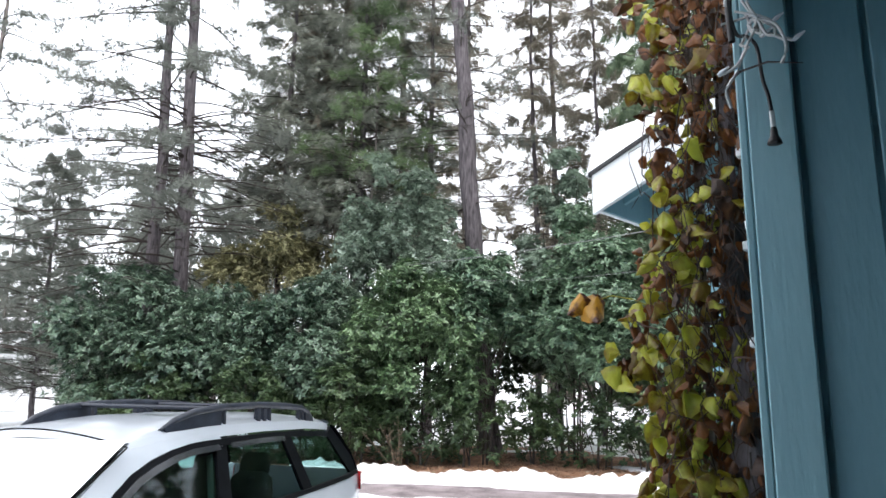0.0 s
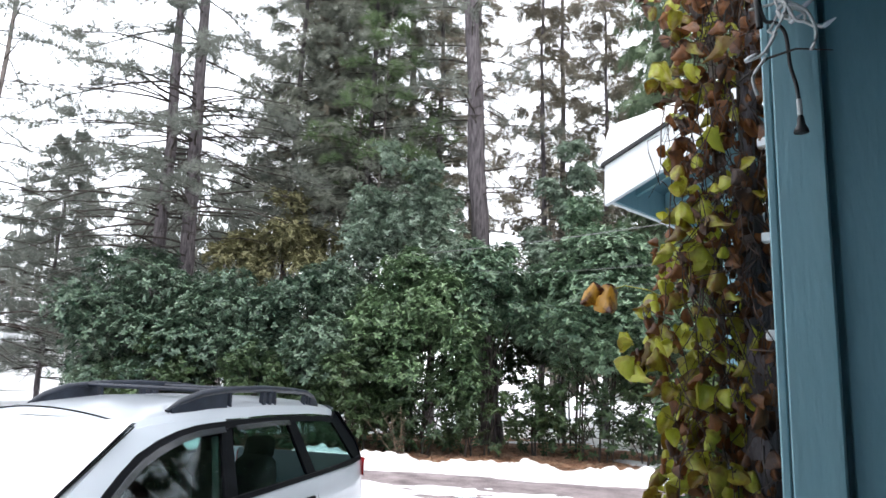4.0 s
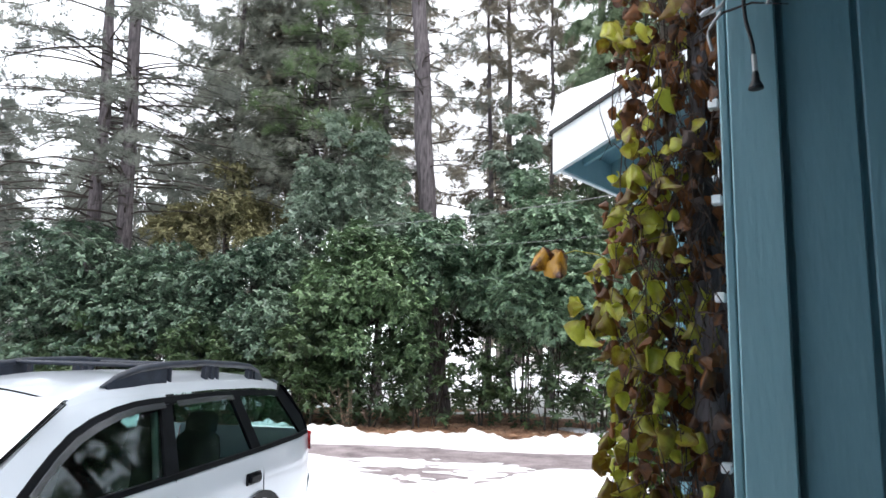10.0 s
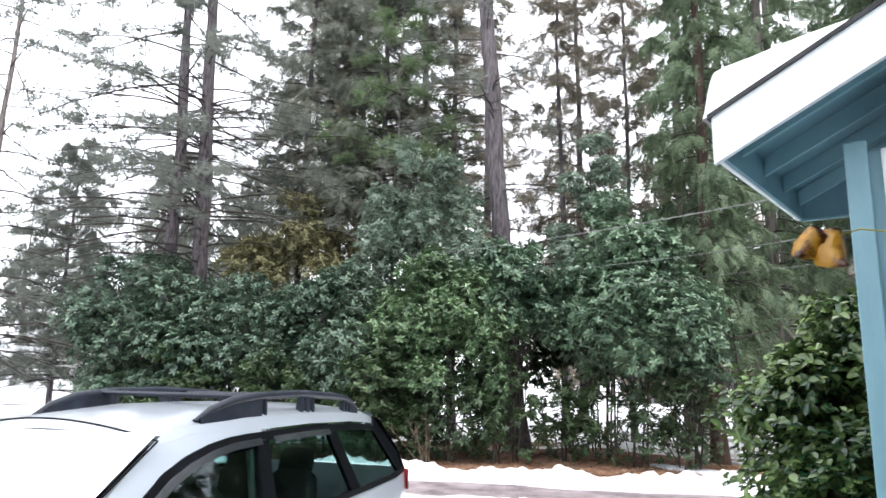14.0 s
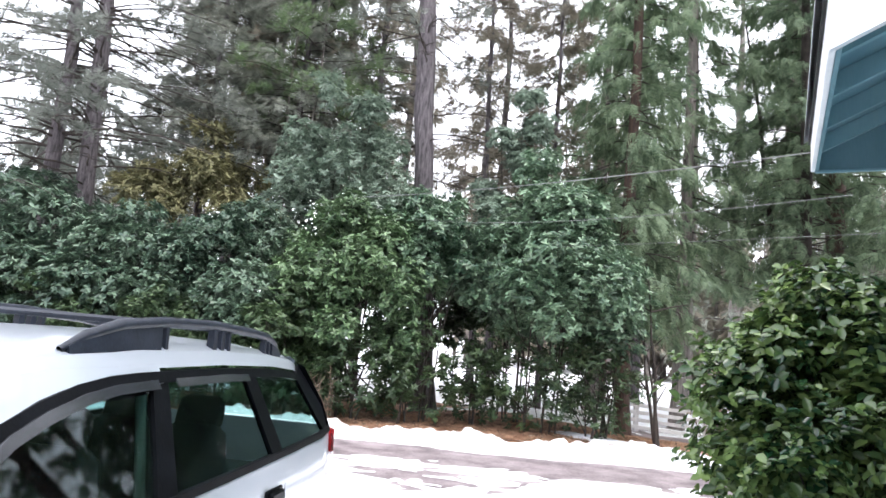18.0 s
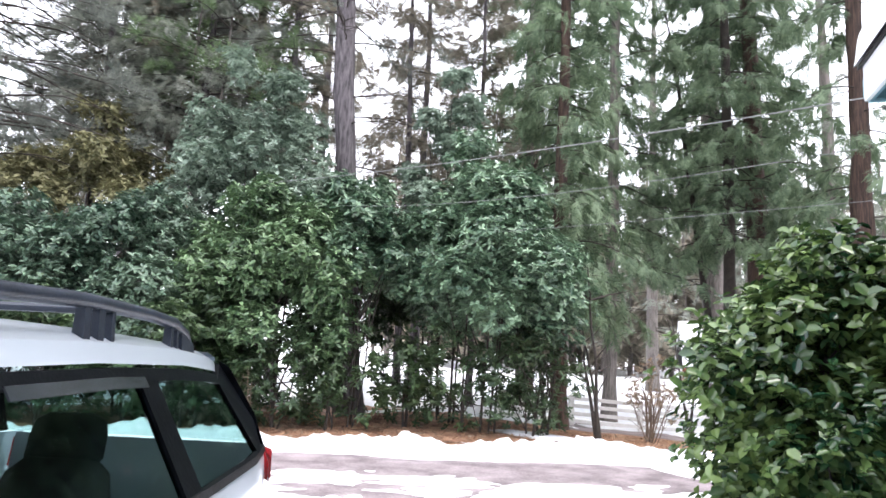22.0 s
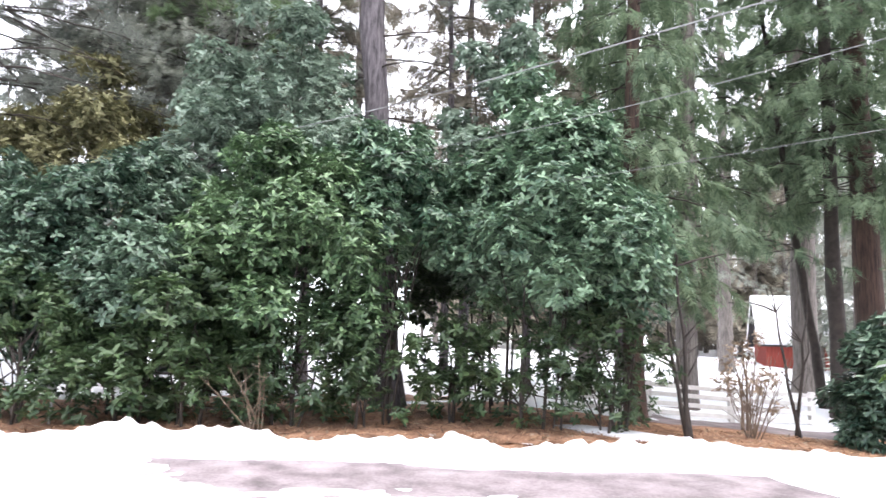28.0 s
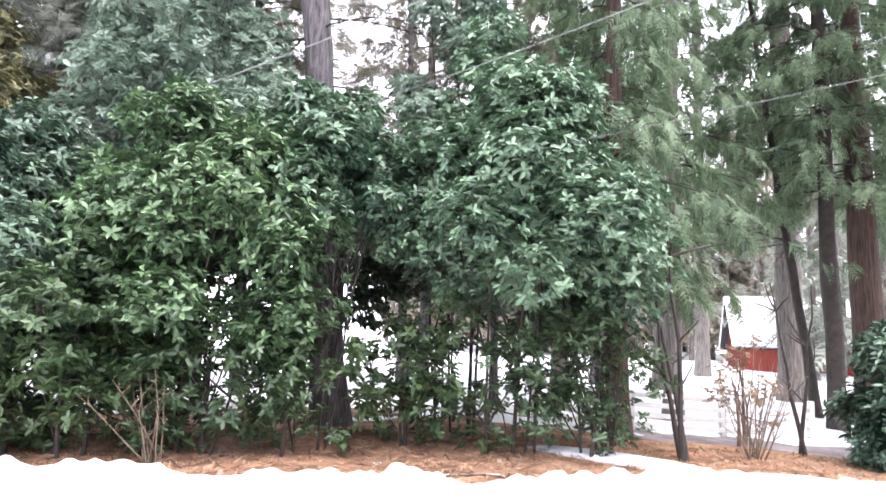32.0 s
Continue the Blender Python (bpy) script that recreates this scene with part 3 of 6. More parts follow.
hpart("sub_fascia", bm, M["blue_paint"], roof, "blue inner face of the eave board")
bm = bmesh.new()
slab(bm, 0.02, 4.2, 0.0205, 0.034, EZ - 0.01, 0.175)
hpart("inner_rake", bm, M["blue_paint"], roof, "blue inner face of the rake board")
bm = bmesh.new()
slab(bm, -0.038, 4.25, -0.036, RY1 + 0.036, EZ + 0.196, 0.022)
hpart("shingles", bm, M["shingle"], roof, "dark shingle edge")


def roof_snow(name, x0, x1, y0, y1, z0, slope, parent):
    """A rounded blanket of snow that bulges over the eave."""
    xs, ys = x0 + (x1 - x0) * np.linspace(0, 1, 60) ** 2, np.linspace(y0, y1, 40)
    X, Y = np.meshgrid(xs, ys)
    edge = np.minimum.reduce([(X - x0) / 0.09, (Y - y0) / 0.12, (y1 - Y) / 0.3])
    edge = np.sqrt(np.clip(1 - (1 - np.clip(edge, 0, 1)) ** 2, 0, 1))
    heap = np.maximum(1 - np.clip(X, 0, 1) / 0.62, np.clip((Y - y0 - 0.3) / 0.6, 0, 0.55) * np.clip((y1 - Y) / 0.8, 0, 1))
    lift = 0.27 * edge * heap * (0.85 + 0.3 * N2(X, Y))
    Z = z0 + slope * X + lift
    v = np.stack([X.ravel(), Y.ravel(), Z.ravel()], -1)
    v = np.array([HM @ EAVE_RISE @ Vector(p) for p in v])
    i = (np.arange(39)[:, None] * 60 + np.arange(59)[None]).ravel()
    return fast_mesh(name, v, np.stack([i, i + 1, i + 61, i + 60], -1), M["snow"], parent, "thick rounded snow", smooth=True)


roof_snow("snow_cover", -0.062, 4.2, -0.02, RY1, EZ + 0.215, SLOPE, roof)

# second, farther roof: its boxed end shows beyond the first
roof2 = group_root("far_roof", "farther boxed blue eave end with a white edge board", "roof")
roof2["kind"] = "structure"
TOP2 = EZ + 0.56
bm = bmesh.new()
slab(bm, 0.1, 3.4, RY1 + 0.3, 4.96, TOP2, 0.03, 0.2)
hpart("deck", bm, M["blue_paint"], roof2)
bm = bmesh.new()
box(bm, 0.13, 2.4, 4.962, 4.99, EZ + 0.02, TOP2)
hpart("end_panel", bm, M["blue_trim"], roof2, "pale blue boarded end of the eave")
bm = bmesh.new()
box(bm, 0.03, 2.4, 4.90, 4.96, EZ - 0.122, EZ + 0.10)
hpart("beam", bm, M["blue_paint"], roof2, "dark blue beam under the eave end")
bm = bmesh.new()
box(bm, 0.03, 2.4, 4.888, 4.962, EZ - 0.14, EZ - 0.124, bevel=0.003)
hpart("foot_trim", bm, M["white_paint"], roof2, "thin white edge strip")
for dx, nm in ((0.0, "edge_board"), (0.032, "edge_batten")):
    bm = bmesh.new()
    lo = [bm.verts.new((x + dx, y, EZ - 0.15)) for x, y in ((-0.024, 4.86), (0.03 - dx * 0.4, 4.86), (0.03 - dx * 0.4, 5.0), (-0.024, 5.0))]
    hi = [bm.verts.new((v.co.x + 0.13, v.co.y + 0.06 - dx * 0.5, TOP2)) for v in lo]
    bm.faces.new(lo[::-1])
    bm.faces.new(hi)
    for i in range(4):
        bm.faces.new((lo[i], lo[(i + 1) % 4], hi[(i + 1) % 4], hi[i]))
    hpart(nm, bm, M["white_paint"], roof2, "white edge board of the eave")
bm = bmesh.new()
slab(bm, 0.04, 3.45, RY1 + 0.3, 5.06, TOP2 + 0.034, 0.03, 0.2)
hpart("shingles", bm, M["shingle"], roof2)
roof2.matrix_basis = Matrix.Translation((0.68 * 0.8748, -0.68 * 0.4846, 0.04))

# near wing wall with grooved boards, seen close beside the camera
NX, NY = 1.077, -1.995
near = group_root("wall_porch", "blue grooved plywood siding of the porch wall", "wall")
near["kind"] = "structure"
edges = [NX + 0.100 + 0.123 * i for i in range(16)]
for a, b in zip(edges[:-1], edges[1:]):
    bm = bmesh.new()
    box(bm, a + 0.005, b - 0.005, NY + 0.018, NY + 0.04, -0.1, 2.62, bevel=0.003)
    hpart("board", bm, M["blue_paint"], near)
bm = bmesh.new()
box(bm, NX + 0.03, edges[-1], NY + 0.032, NY + 0.12, -0.1, 2.62)
hpart("backing", bm, M["blue_paint"], near)
bm = bmesh.new()
box(bm, NX + 0.012, NX + 0.096, NY - 0.004, NY + 0.016, -0.1, 2.62, bevel=0.003)
hpart("corner_board", bm, M["blue_trim"], near, "lighter blue corner board")
bm = bmesh.new()
box(bm, NX - 0.006, NX + 0.010, NY + 0.0, NY + 0.085, -0.1, 2.62, bevel=0.003)
hpart("edge_board", bm, M["blue_trim"], near, "pale worn edge board")
bm = bmesh.new()
box(bm, NX + 0.012, NX + 0.12, NY + 0.122, GY - 0.03, -0.1, 2.62)
hpart("return_wall", bm, M["blue_paint"], near)
# unseen soffit, its extra pieces added to keep sky light off the porch wall
bm = bmesh.new()
box(bm, NX + 0.004, 4.4, NY - 4.2, NY - 0.01, 2.53, 2.624)
box(bm, NX - 0.3, NX + 0.002, NY - 1.5, NY - 0.26, 2.53, 2.624)
box(bm, NX + 0.004, 4.4, NY - 4.2, GY - 0.05, 2.625, 2.72)
box(bm, -3.6, NX + 0.004, NY - 4.2, NY - 1.5, 2.625, 2.72)
tagged(hpart("ceiling_porch", bm, M["blue_paint"]), "blue boarded porch soffit, enlarged out of view to shade the wall", "ceiling", kind="structure")
# two unseen walls, added to block light from behind and from the right
wall("shade_wall_back", -3.6, 4.4, NY - 4.3, NY - 4.16, -0.1, 2.62, label="unseen blue wall behind the camera, added to block light")
wall("shade_wall_side", 4.26, 4.4, NY - 4.16, GY, -0.1, 2.62, label="unseen blue wall at the porch's end, added to block light")
# unseen floor, kept pale as a reflector for the foot of the porch wall
bm = bmesh.new()
box(bm, NX - 0.15, 4.26, NY - 4.16, NY + 0.1, -0.12, 0.02)
tagged(hpart("floor_porch", bm, M["concrete"]), "unseen concrete porch floor, paled to bounce light onto the wall", "floor", kind="structure")


# ---- parked wagon ----
CAR = Matrix.Translation((-1.798, 2.096, -0.005)) @ Matrix(((0.1699, 0.9855, 0, 0), (0.9855, -0.1699, 0, 0), (0, 0, 1, 0), (0, 0, 0, 1)))
CAR = CAR @ Matrix.Diagonal((1.078, 0.891, 1.05, 1))


def placed(q):
    """A point of the car in the plan, with the short nose and the wheels on the snow."""
    x, y, z = q
    x = x if x > 1.2 else 1.2 - 0.72 * (1.2 - x)
    z = z if z > 0.72 else 0.72 - 0.85 * (0.72 - z)
    return CAR @ Vector((x, y, z))


# car axes: x along the length from nose (0) to tail (4.8), y to the driver's side (+), z up
car = group_root("station_wagon", "silver-white estate car with dark roof rails, parked on the drive", "car")


def cpart(name, bm, material, parent=None, label=""):
    for vert in bm.verts:
        vert.co = placed(vert.co)
    bmesh.ops.recalc_face_normals(bm, faces=bm.faces)
    ob = part(name, bm, material, parent or car, label)
    for p in ob.data.polygons:
        p.use_smooth = True
    ob.data.set_sharp_from_angle(angle=radians(35))
    return ob


def grid_faces(bm, rows, close=False):
    vs = [[bm.verts.new(p) for p in r] for r in rows]
    for a, b in zip(vs[:-1], vs[1:]):
        for i in range(len(a) - 1):
            bm.faces.new((a[i], a[i + 1], b[i + 1], b[i]))
    return vs


def belt(x):
    return np.interp(x, [0.9, 1.5, 2.6, 3.8, 4.75], [0.90, 0.925, 0.955, 0.99, 1.02])


def half_w(x):
    """Half width at the shoulder."""
    return np.interp(x, [0, 0.15, 0.5, 1.2, 2.4, 3.6, 4.3, 4.65, 4.8], [0.55, 0.70, 0.82, 0.875, 0.885, 0.885, 0.865, 0.80, 0.70])


def roof_line(x):
    return np.interp(x, [2.0, 2.25, 2.7, 3.3, 3.9, 4.3, 4.42], [1.375, 1.43, 1.468, 1.478, 1.468, 1.442, 1.425])


def cant(x):
    """Half width of the roof edge."""
    return np.interp(x, [2.0, 2.6, 3.6, 4.2, 4.42], [0.55, 0.60, 0.605, 0.585, 0.55])


def cant_z(x):
    return roof_line(x) - np.interp(x, [2.0, 2.6, 4.42], [0.045, 0.085, 0.075])


def side(x, z):
    """Outer y of the glasshouse side at length x and height z."""
    zb, zt = belt(x), cant_z(np.clip(x, 2.0, 4.42))
    k = np.clip((z - zb) / max(zt - zb, 0.05), 0, 1)
    wb = half_w(x) - 0.045
    wt = cant(np.clip(x, 2.0, 4.42))
    return wb + (wt - wb) * (0.75 * k + 0.25 * k * k)


# lower body shell
def body_section(x):
    w, zb = half_w(x), belt(x) if x > 1.25 else np.interp(x, [0, 0.25, 0.8, 1.25], [0.62, 0.74, 0.86, 0.915])
    pts = [(w * 0.86, 0.26), (w * 0.98, 0.40), (w * 0.985, 0.62), (w * 1.0, 0.70), (w * 0.985, 0.80), (w - 0.03, zb - 0.03), (w - 0.05, zb)]
    return [(x, y, z) for y, z in pts]


xs = [0, 0.12, 0.3, 0.6, 0.9, 1.2, 1.5, 1.8, 2.2, 2.6, 3.0, 3.4, 3.8, 4.1, 4.35, 4.55, 4.7, 4.8]
bm = bmesh.new()
for sgn in (1, -1):
    rows = [[(x, y * sgn, z) for x, y, z in body_section(x)] for x in xs]
    grid_faces(bm, rows)
hood = [x for x in xs if x <= 1.5]
grid_faces(bm, [[(x, (half_w(x) - 0.05) * k, body_section(x)[-1][2] + 0.055 * (1 - k * k) * min(1, x / 0.5)) for k in (-1, -0.8, -0.4, 0, 0.4, 0.8, 1)] for x in hood])
tail_rows = [[(4.8 + dx, (half_w(4.8) - ins) * k, z) for k in (-1, -0.6, -0.2, 0.2, 0.6, 1)] for dx, z, ins in ((0, 0.26, 0.05), (0.06, 0.42, 0.02), (0.07, 0.6, 0.0), (0.0, 0.72, 0.0), (-0.03, 0.85, 0.01), (-0.06, 1.02, 0.05))]
grid_faces(bm, tail_rows)
grid_faces(bm, [[(0 - dx, 0.55 * k, z) for k in (-1, -0.5, 0, 0.5, 1)] for dx, z in ((0, 0.24), (0.06, 0.4), (0.05, 0.55), (0, 0.62))])
bmesh.ops.remove_doubles(bm, verts=bm.verts, dist=0.004)
cpart("body", bm, M["car_paint"])

# roof skin, with its rolled edge down to the window line
bm = bmesh.new()
rx = [2.0, 2.12, 2.25, 2.45, 2.7, 3.0, 3.3, 3.6, 3.9, 4.1, 4.3, 4.42]
rows = []
for x in rx:
    c, zc, zr = cant(x), cant_z(x), roof_line(x)
    prof = [(-c - 0.012, zc - 0.012), (-c, zc), (-c * 0.96, zc + (zr - zc) * 0.55), (-c * 0.86, zc + (zr - zc) * 0.86), (-c * 0.5, zr + 0.012), (0, zr + 0.018)]
    prof += [(-y, z) for y, z in prof[-2::-1]]
    rows.append([(x, y, z) for y, z in prof])
rows.append([(4.46, y * 0.99, z - 0.025) for x, y, z in rows[-1]])
grid_faces(bm, rows)
cpart("roof_panel", bm, M["car_paint"], label="silver-white roof skin")

# rear spoiler lip
bm = bmesh.new()
grid_faces(bm, [[(4.40 + d, y, 1.428 - dz + 0.01 * (1 - (y / 0.5) ** 2)) for y in (-0.5, -0.3, 0, 0.3, 0.5)] for d, dz in ((0, 0.0), (0.10, 0.02), (0.11, 0.035), (0.0, 0.045))])
cpart("spoiler", bm, M["car_paint"])


def side_strip(name, outline, material, sgn=1, out=0.0, thick=0.012, label="", parent=None):
    """A curved panel on the glasshouse side from an outline of (x, z) pairs."""
    bm = bmesh.new()
    a = [bm.verts.new((x, sgn * (side(x, z) + out), z)) for x, z in outline]
    b = [bm.verts.new((x, sgn * (side(x, z) + out - thick), z)) for x, z in outline]
    bm.faces.new(a)
    bm.faces.new(b[::-1])
    for i in range(len(a)):
        j = (i + 1) % len(a)
        bm.faces.new((a[i], a[j], b[j], b[i]))
    return cpart(name, bm, material, parent, label)


def band(name, low, high, material, sgn=1, out=0.0, thick=0.012, label=""):
    """A curved strip on the glasshouse side between two edges of (x, z) pairs of one length."""
    bm = bmesh.new()
    ring = []
    for (x0, z0), (x1, z1) in zip(low, high):
        ring.append([bm.verts.new((x, sgn * (side(x, z) + o), z)) for x, z, o in ((x0, z0, out), (x1, z1, out), (x1, z1, out - thick), (x0, z0, out - thick))])
    for a, b in zip(ring[:-1], ring[1:]):
        for i in range(4):
            j = (i + 1) % 4
            bm.faces.new((a[i], a[j], b[j], b[i]))
    bm.faces.new(ring[0][::-1])
    bm.faces.new(ring[-1])
    return cpart(name, bm, material, None, label)


def top(x):
    return cant_z(np.clip(x, 2.0, 4.42)) - 0.012


def a_line(x):
    """Height of the windscreen pillar's lower edge at length x."""
    return np.interp(x, [1.55, 1.66, 1.78, 1.92, 2.06, 2.2, 2.36, 2.52, 2.66, 2.8], [0.93, 0.998, 1.068, 1.142, 1.206, 1.254, 1.293, 1.316, 1.325, 1.328])


def win_top(x):
    return a_line(x) if x < 2.8 else top(x) - 0.045


WINS = {"front": (1.52, 2.62), "rear": (2.74, 3.62), "quarter": (3.74, 4.42)}
for sgn in (1, -1):
    # front door glass
    ft = [1.62, 1.78, 1.92, 2.06, 2.2, 2.36, 2.52, 2.74]
    side_strip("front_glass", [(1.58, belt(1.58) + 0.012), (2.58, belt(2.6) + 0.012)] + [(x, win_top(x)) for x in ft[::-1]], M["glass_car"], sgn, -0.012, 0.004).visible_shadow = False
    rt = [2.84, 3.0, 3.3, 3.50]
    side_strip("rear_glass", [(2.70, belt(2.7) + 0.012), (3.55, belt(3.55) + 0.012)] + [(x, win_top(x)) for x in rt[::-1]], M["glass_car"], sgn, -0.012, 0.004).visible_shadow = False
    side_strip("quarter_glass", [(3.68, belt(3.68) + 0.014), (4.44, belt(4.44) + 0.014), (4.26, win_top(4.26) - 0.012), (4.0, win_top(4.0)), (3.62, win_top(3.62))], M["glass_car"], sgn, -0.010, 0.004).visible_shadow = False
    # pillars
    side_strip("b_pillar", [(2.58, belt(2.6)), (2.70, belt(2.7)), (2.84, top(2.84) - 0.035), (2.74, top(2.74) - 0.035)], M["black_plastic"], sgn, 0.002, 0.03, "black door pillar")
    side_strip("c_pillar", [(3.55, belt(3.55)), (3.68, belt(3.68)), (3.62, top(3.62) - 0.035), (3.50, top(3.5) - 0.035)], M["black_plastic"], sgn, 0.002, 0.03, "black door pillar")
    side_strip("d_pillar", [(4.44, belt(4.44)), (4.68, 1.0), (4.60, 1.14), (4.44, 1.38), (4.26, top(4.26) - 0.04)], M["black_plastic"], sgn, 0.002, 0.03, "black tailgate pillar")
    # silver windscreen pillar, running into the roof's edge
    ax = [1.56, 1.66, 1.78, 1.92, 2.06, 2.2, 2.36, 2.52, 2.66, 2.8]
    ux = [1.24, 1.37, 1.50, 1.64, 1.79, 1.94, 2.08, 2.28, 2.5, 2.8]
    crest = [min(np.interp(x, [1.20, 1.42, 1.66, 1.88, 2.05], [0.93, 1.035, 1.15, 1.255, 1.335]), 1.34) if x < 2.05 else top(x) + 0.014 for x in ux]
    band("windscreen_pillar", [(x, a_line(x) - 0.005) for x in ax], list(zip(ux, crest)), M["car_paint"], sgn, 0.004, 0.035)
    # window gutter and rain visors above the doors
    gx = [1.56, 1.66, 1.78, 1.92, 2.06, 2.2, 2.36, 2.52, 2.66, 2.8, 3.0, 3.4, 3.8, 4.1, 4.38]
    band("gutter_trim", [(x, win_top(x) - 0.004) for x in gx], [(x - 0.012 * max(0, (2.4 - x)), win_top(x) + 0.034) for x in gx], M["black_plastic"], sgn, 0.010, 0.03, "black trim over the windows")
    for vx in ([1.70, 1.80, 1.92, 2.06, 2.2, 2.36, 2.52, 2.74], [2.86, 3.0, 3.3, 3.5]):
        band("rain_visor", [(x, win_top(x) - 0.020) for x in vx], [(x, win_top(x) + 0.010) for x in vx], M["visor"], sgn, 0.026, 0.006, "smoked rain visor")
    # belt moulding
    bx = [1.45, 2.0, 2.6, 3.2, 3.8, 4.3, 4.62]
    band("belt_moulding", [(x, belt(x) - 0.012) for x in bx], [(x, belt(x) + 0.016) for x in bx], M["black_plastic"], sgn, 0.012, 0.03, "black belt moulding")

    # roof rail: a flattened bar between a long front fin and a short rear fin, on paired posts
    px = np.array([2.36, 2.46, 2.62, 2.9, 3.3, 3.7, 3.92, 4.04, 4.13])
    pz = np.array([-0.004, 0.034, 0.064, 0.080, 0.084, 0.080, 0.07, 0.046, 0.0])
    v, f = tube_arrays([(x, sgn * (cant(x) - 0.055), roof_line(x) - 0.012 + dz) for x, dz in zip(px, pz)], [0.012, 0.023, 0.027, 0.027, 0.027, 0.027, 0.027, 0.024, 0.012], 12, 0.8)
    rail = fast_mesh("roof_rail", np.array([placed(p) for p in v]), f, M["rail_plastic"], car, "dark grey roof rail", smooth=True)

    def fin(nm, x0, x1, half):
        bm = bmesh.new()
        rows = []
        for x in np.linspace(x0, x1, 9):
            y, lo, hi = sgn * (cant(x) - 0.055), roof_line(x) - 0.035, roof_line(x) - 0.008 + np.interp(x, px, pz)
            rows.append([(x, y - half, lo), (x, y - half * 0.7, hi), (x, y + half * 0.7, hi), (x, y + half, lo), (x, y - half, lo)])
        vs = grid_faces(bm, rows)
        bm.faces.new(vs[0][:4])
        bm.faces.new(vs[-1][:4][::-1])
        bmesh.ops.remove_doubles(bm, verts=bm.verts, dist=0.0005)
        cpart(nm, bm, M["rail_plastic"], rail)

    fin("front_fin", 2.38, 2.86, 0.026)
    fin("rear_fin", 3.98, 4.12, 0.024)
    for x0, x1 in ((2.895, 2.915), (3.28, 3.315), (3.355, 3.39), (3.43, 3.45), (3.88, 3.90), (3.935, 3.955)):
        fin("rail_post", x0, x1, 0.02)
# cross bars
for x in (2.80, 3.52):
    bm = bmesh.new()
    box(bm, x - 0.035, x + 0.035, -0.53, 0.53, roof_line(x) + 0.05, roof_line(x) + 0.075, bevel=0.01)
    cpart("cross_bar", bm, M["rail_plastic"], label="dark cross bar between the rails")

# windscreen, with snow on it, and tailgate glass
bm = bmesh.new()
grid_faces(bm, [[(x + 0.10 * k * k, k * w, z) for k in (-1, -0.6, -0.2, 0.2, 0.6, 1)] for x, w, z in ((1.22, 0.72, 0.95), (1.6, 0.66, 1.18), (2.0, 0.565, 1.375))])
cpart("windscreen", bm, M["glass_screen"]).visible_shadow = False
bm = bmesh.new()
rows = []
for i in range(25):
    s = i / 24
    x, w, z = 1.16 + 0.80 * s, 0.75 - 0.175 * s, 0.945 + 0.415 * s
    row = []
    for j in range(33):
        k = -1 + j / 16
        edge = min(1, (1 - abs(k)) / 0.05, s / 0.05, (1.0 - s) / 0.06)
        row.append((x + 0.10 * k * k, k * w * 1.02, z + 0.012 + 0.022 * max(edge, -0.5) * (0.6 + 0.8 * float(N3(x * 3, k * 3))) + 0.018))
    rows.append(row)
grid_faces(bm, rows)
cpart("windscreen_snow", bm, M["snow"], label="thin crust of snow on the windscreen")
bm = bmesh.new()
grid_faces(bm, [[(x - 0.05 * k * k, k * w, z) for k in (-1, -0.5, 0, 0.5, 1)] for x, w, z in ((4.74, 0.66, 1.03), (4.62, 0.62, 1.2), (4.47, 0.55, 1.395))])
cpart("tailgate_glass", bm, M["glass_car"]).visible_shadow = False
for sgn in (1, -1):
    bm = bmesh.new()
    grid_faces(bm, [[(4.74 - 0.05, sgn * 0.66, 1.03), (4.69, sgn * 0.74, 1.02)], [(4.57, sgn * 0.62, 1.2), (4.60, sgn * 0.70, 1.17)], [(4.42, sgn * 0.55, 1.395), (4.44, sgn * 0.60, 1.375)]])
    cpart("tailgate_frame", bm, M["black_plastic"])
# dark seal round the windscreen
rim = [(1.30, 0.735, 0.965), (1.55, 0.70, 1.095), (1.82, 0.655, 1.235), (2.05, 0.60, 1.345)]
rim = rim + [(2.05 - 0.06 * (1 - k * k), 0.60 * k, 1.345 + 0.075 * (1 - k * k)) for k in np.linspace(0.9, -0.9, 15)] + [(x, -y, z) for x, y, z in rim[::-1]]
v, f = tube_arrays([(x, y, z + 0.014) for x, y, z in rim], 0.0045, 6)
fast_mesh("windscreen_seal", np.array([placed(p) for p in v]), f, M["black_plastic"], car, "black rubber windscreen seal")
# hood snow
bm = bmesh.new()
rows = []
for i in range(20):
    x = 0.15 + 1.05 * i / 19
    rows.append([(x, (half_w(x) - 0.08) * k, body_section(x)[-1][2] + 0.055 * (1 - k * k) * min(1, x / 0.5) + 0.05 * min(1, (1 - abs(k)) / 0.08, (x - 0.15) / 0.1, (1.2 - x) / 0.06) * (0.7 + 0.6 * float(N2(x, k))) - 0.004) for k in np.linspace(-1, 1, 25)])
grid_faces(bm, rows)
cpart("hood_snow", bm, M["snow"], label="snow lying on the bonnet")

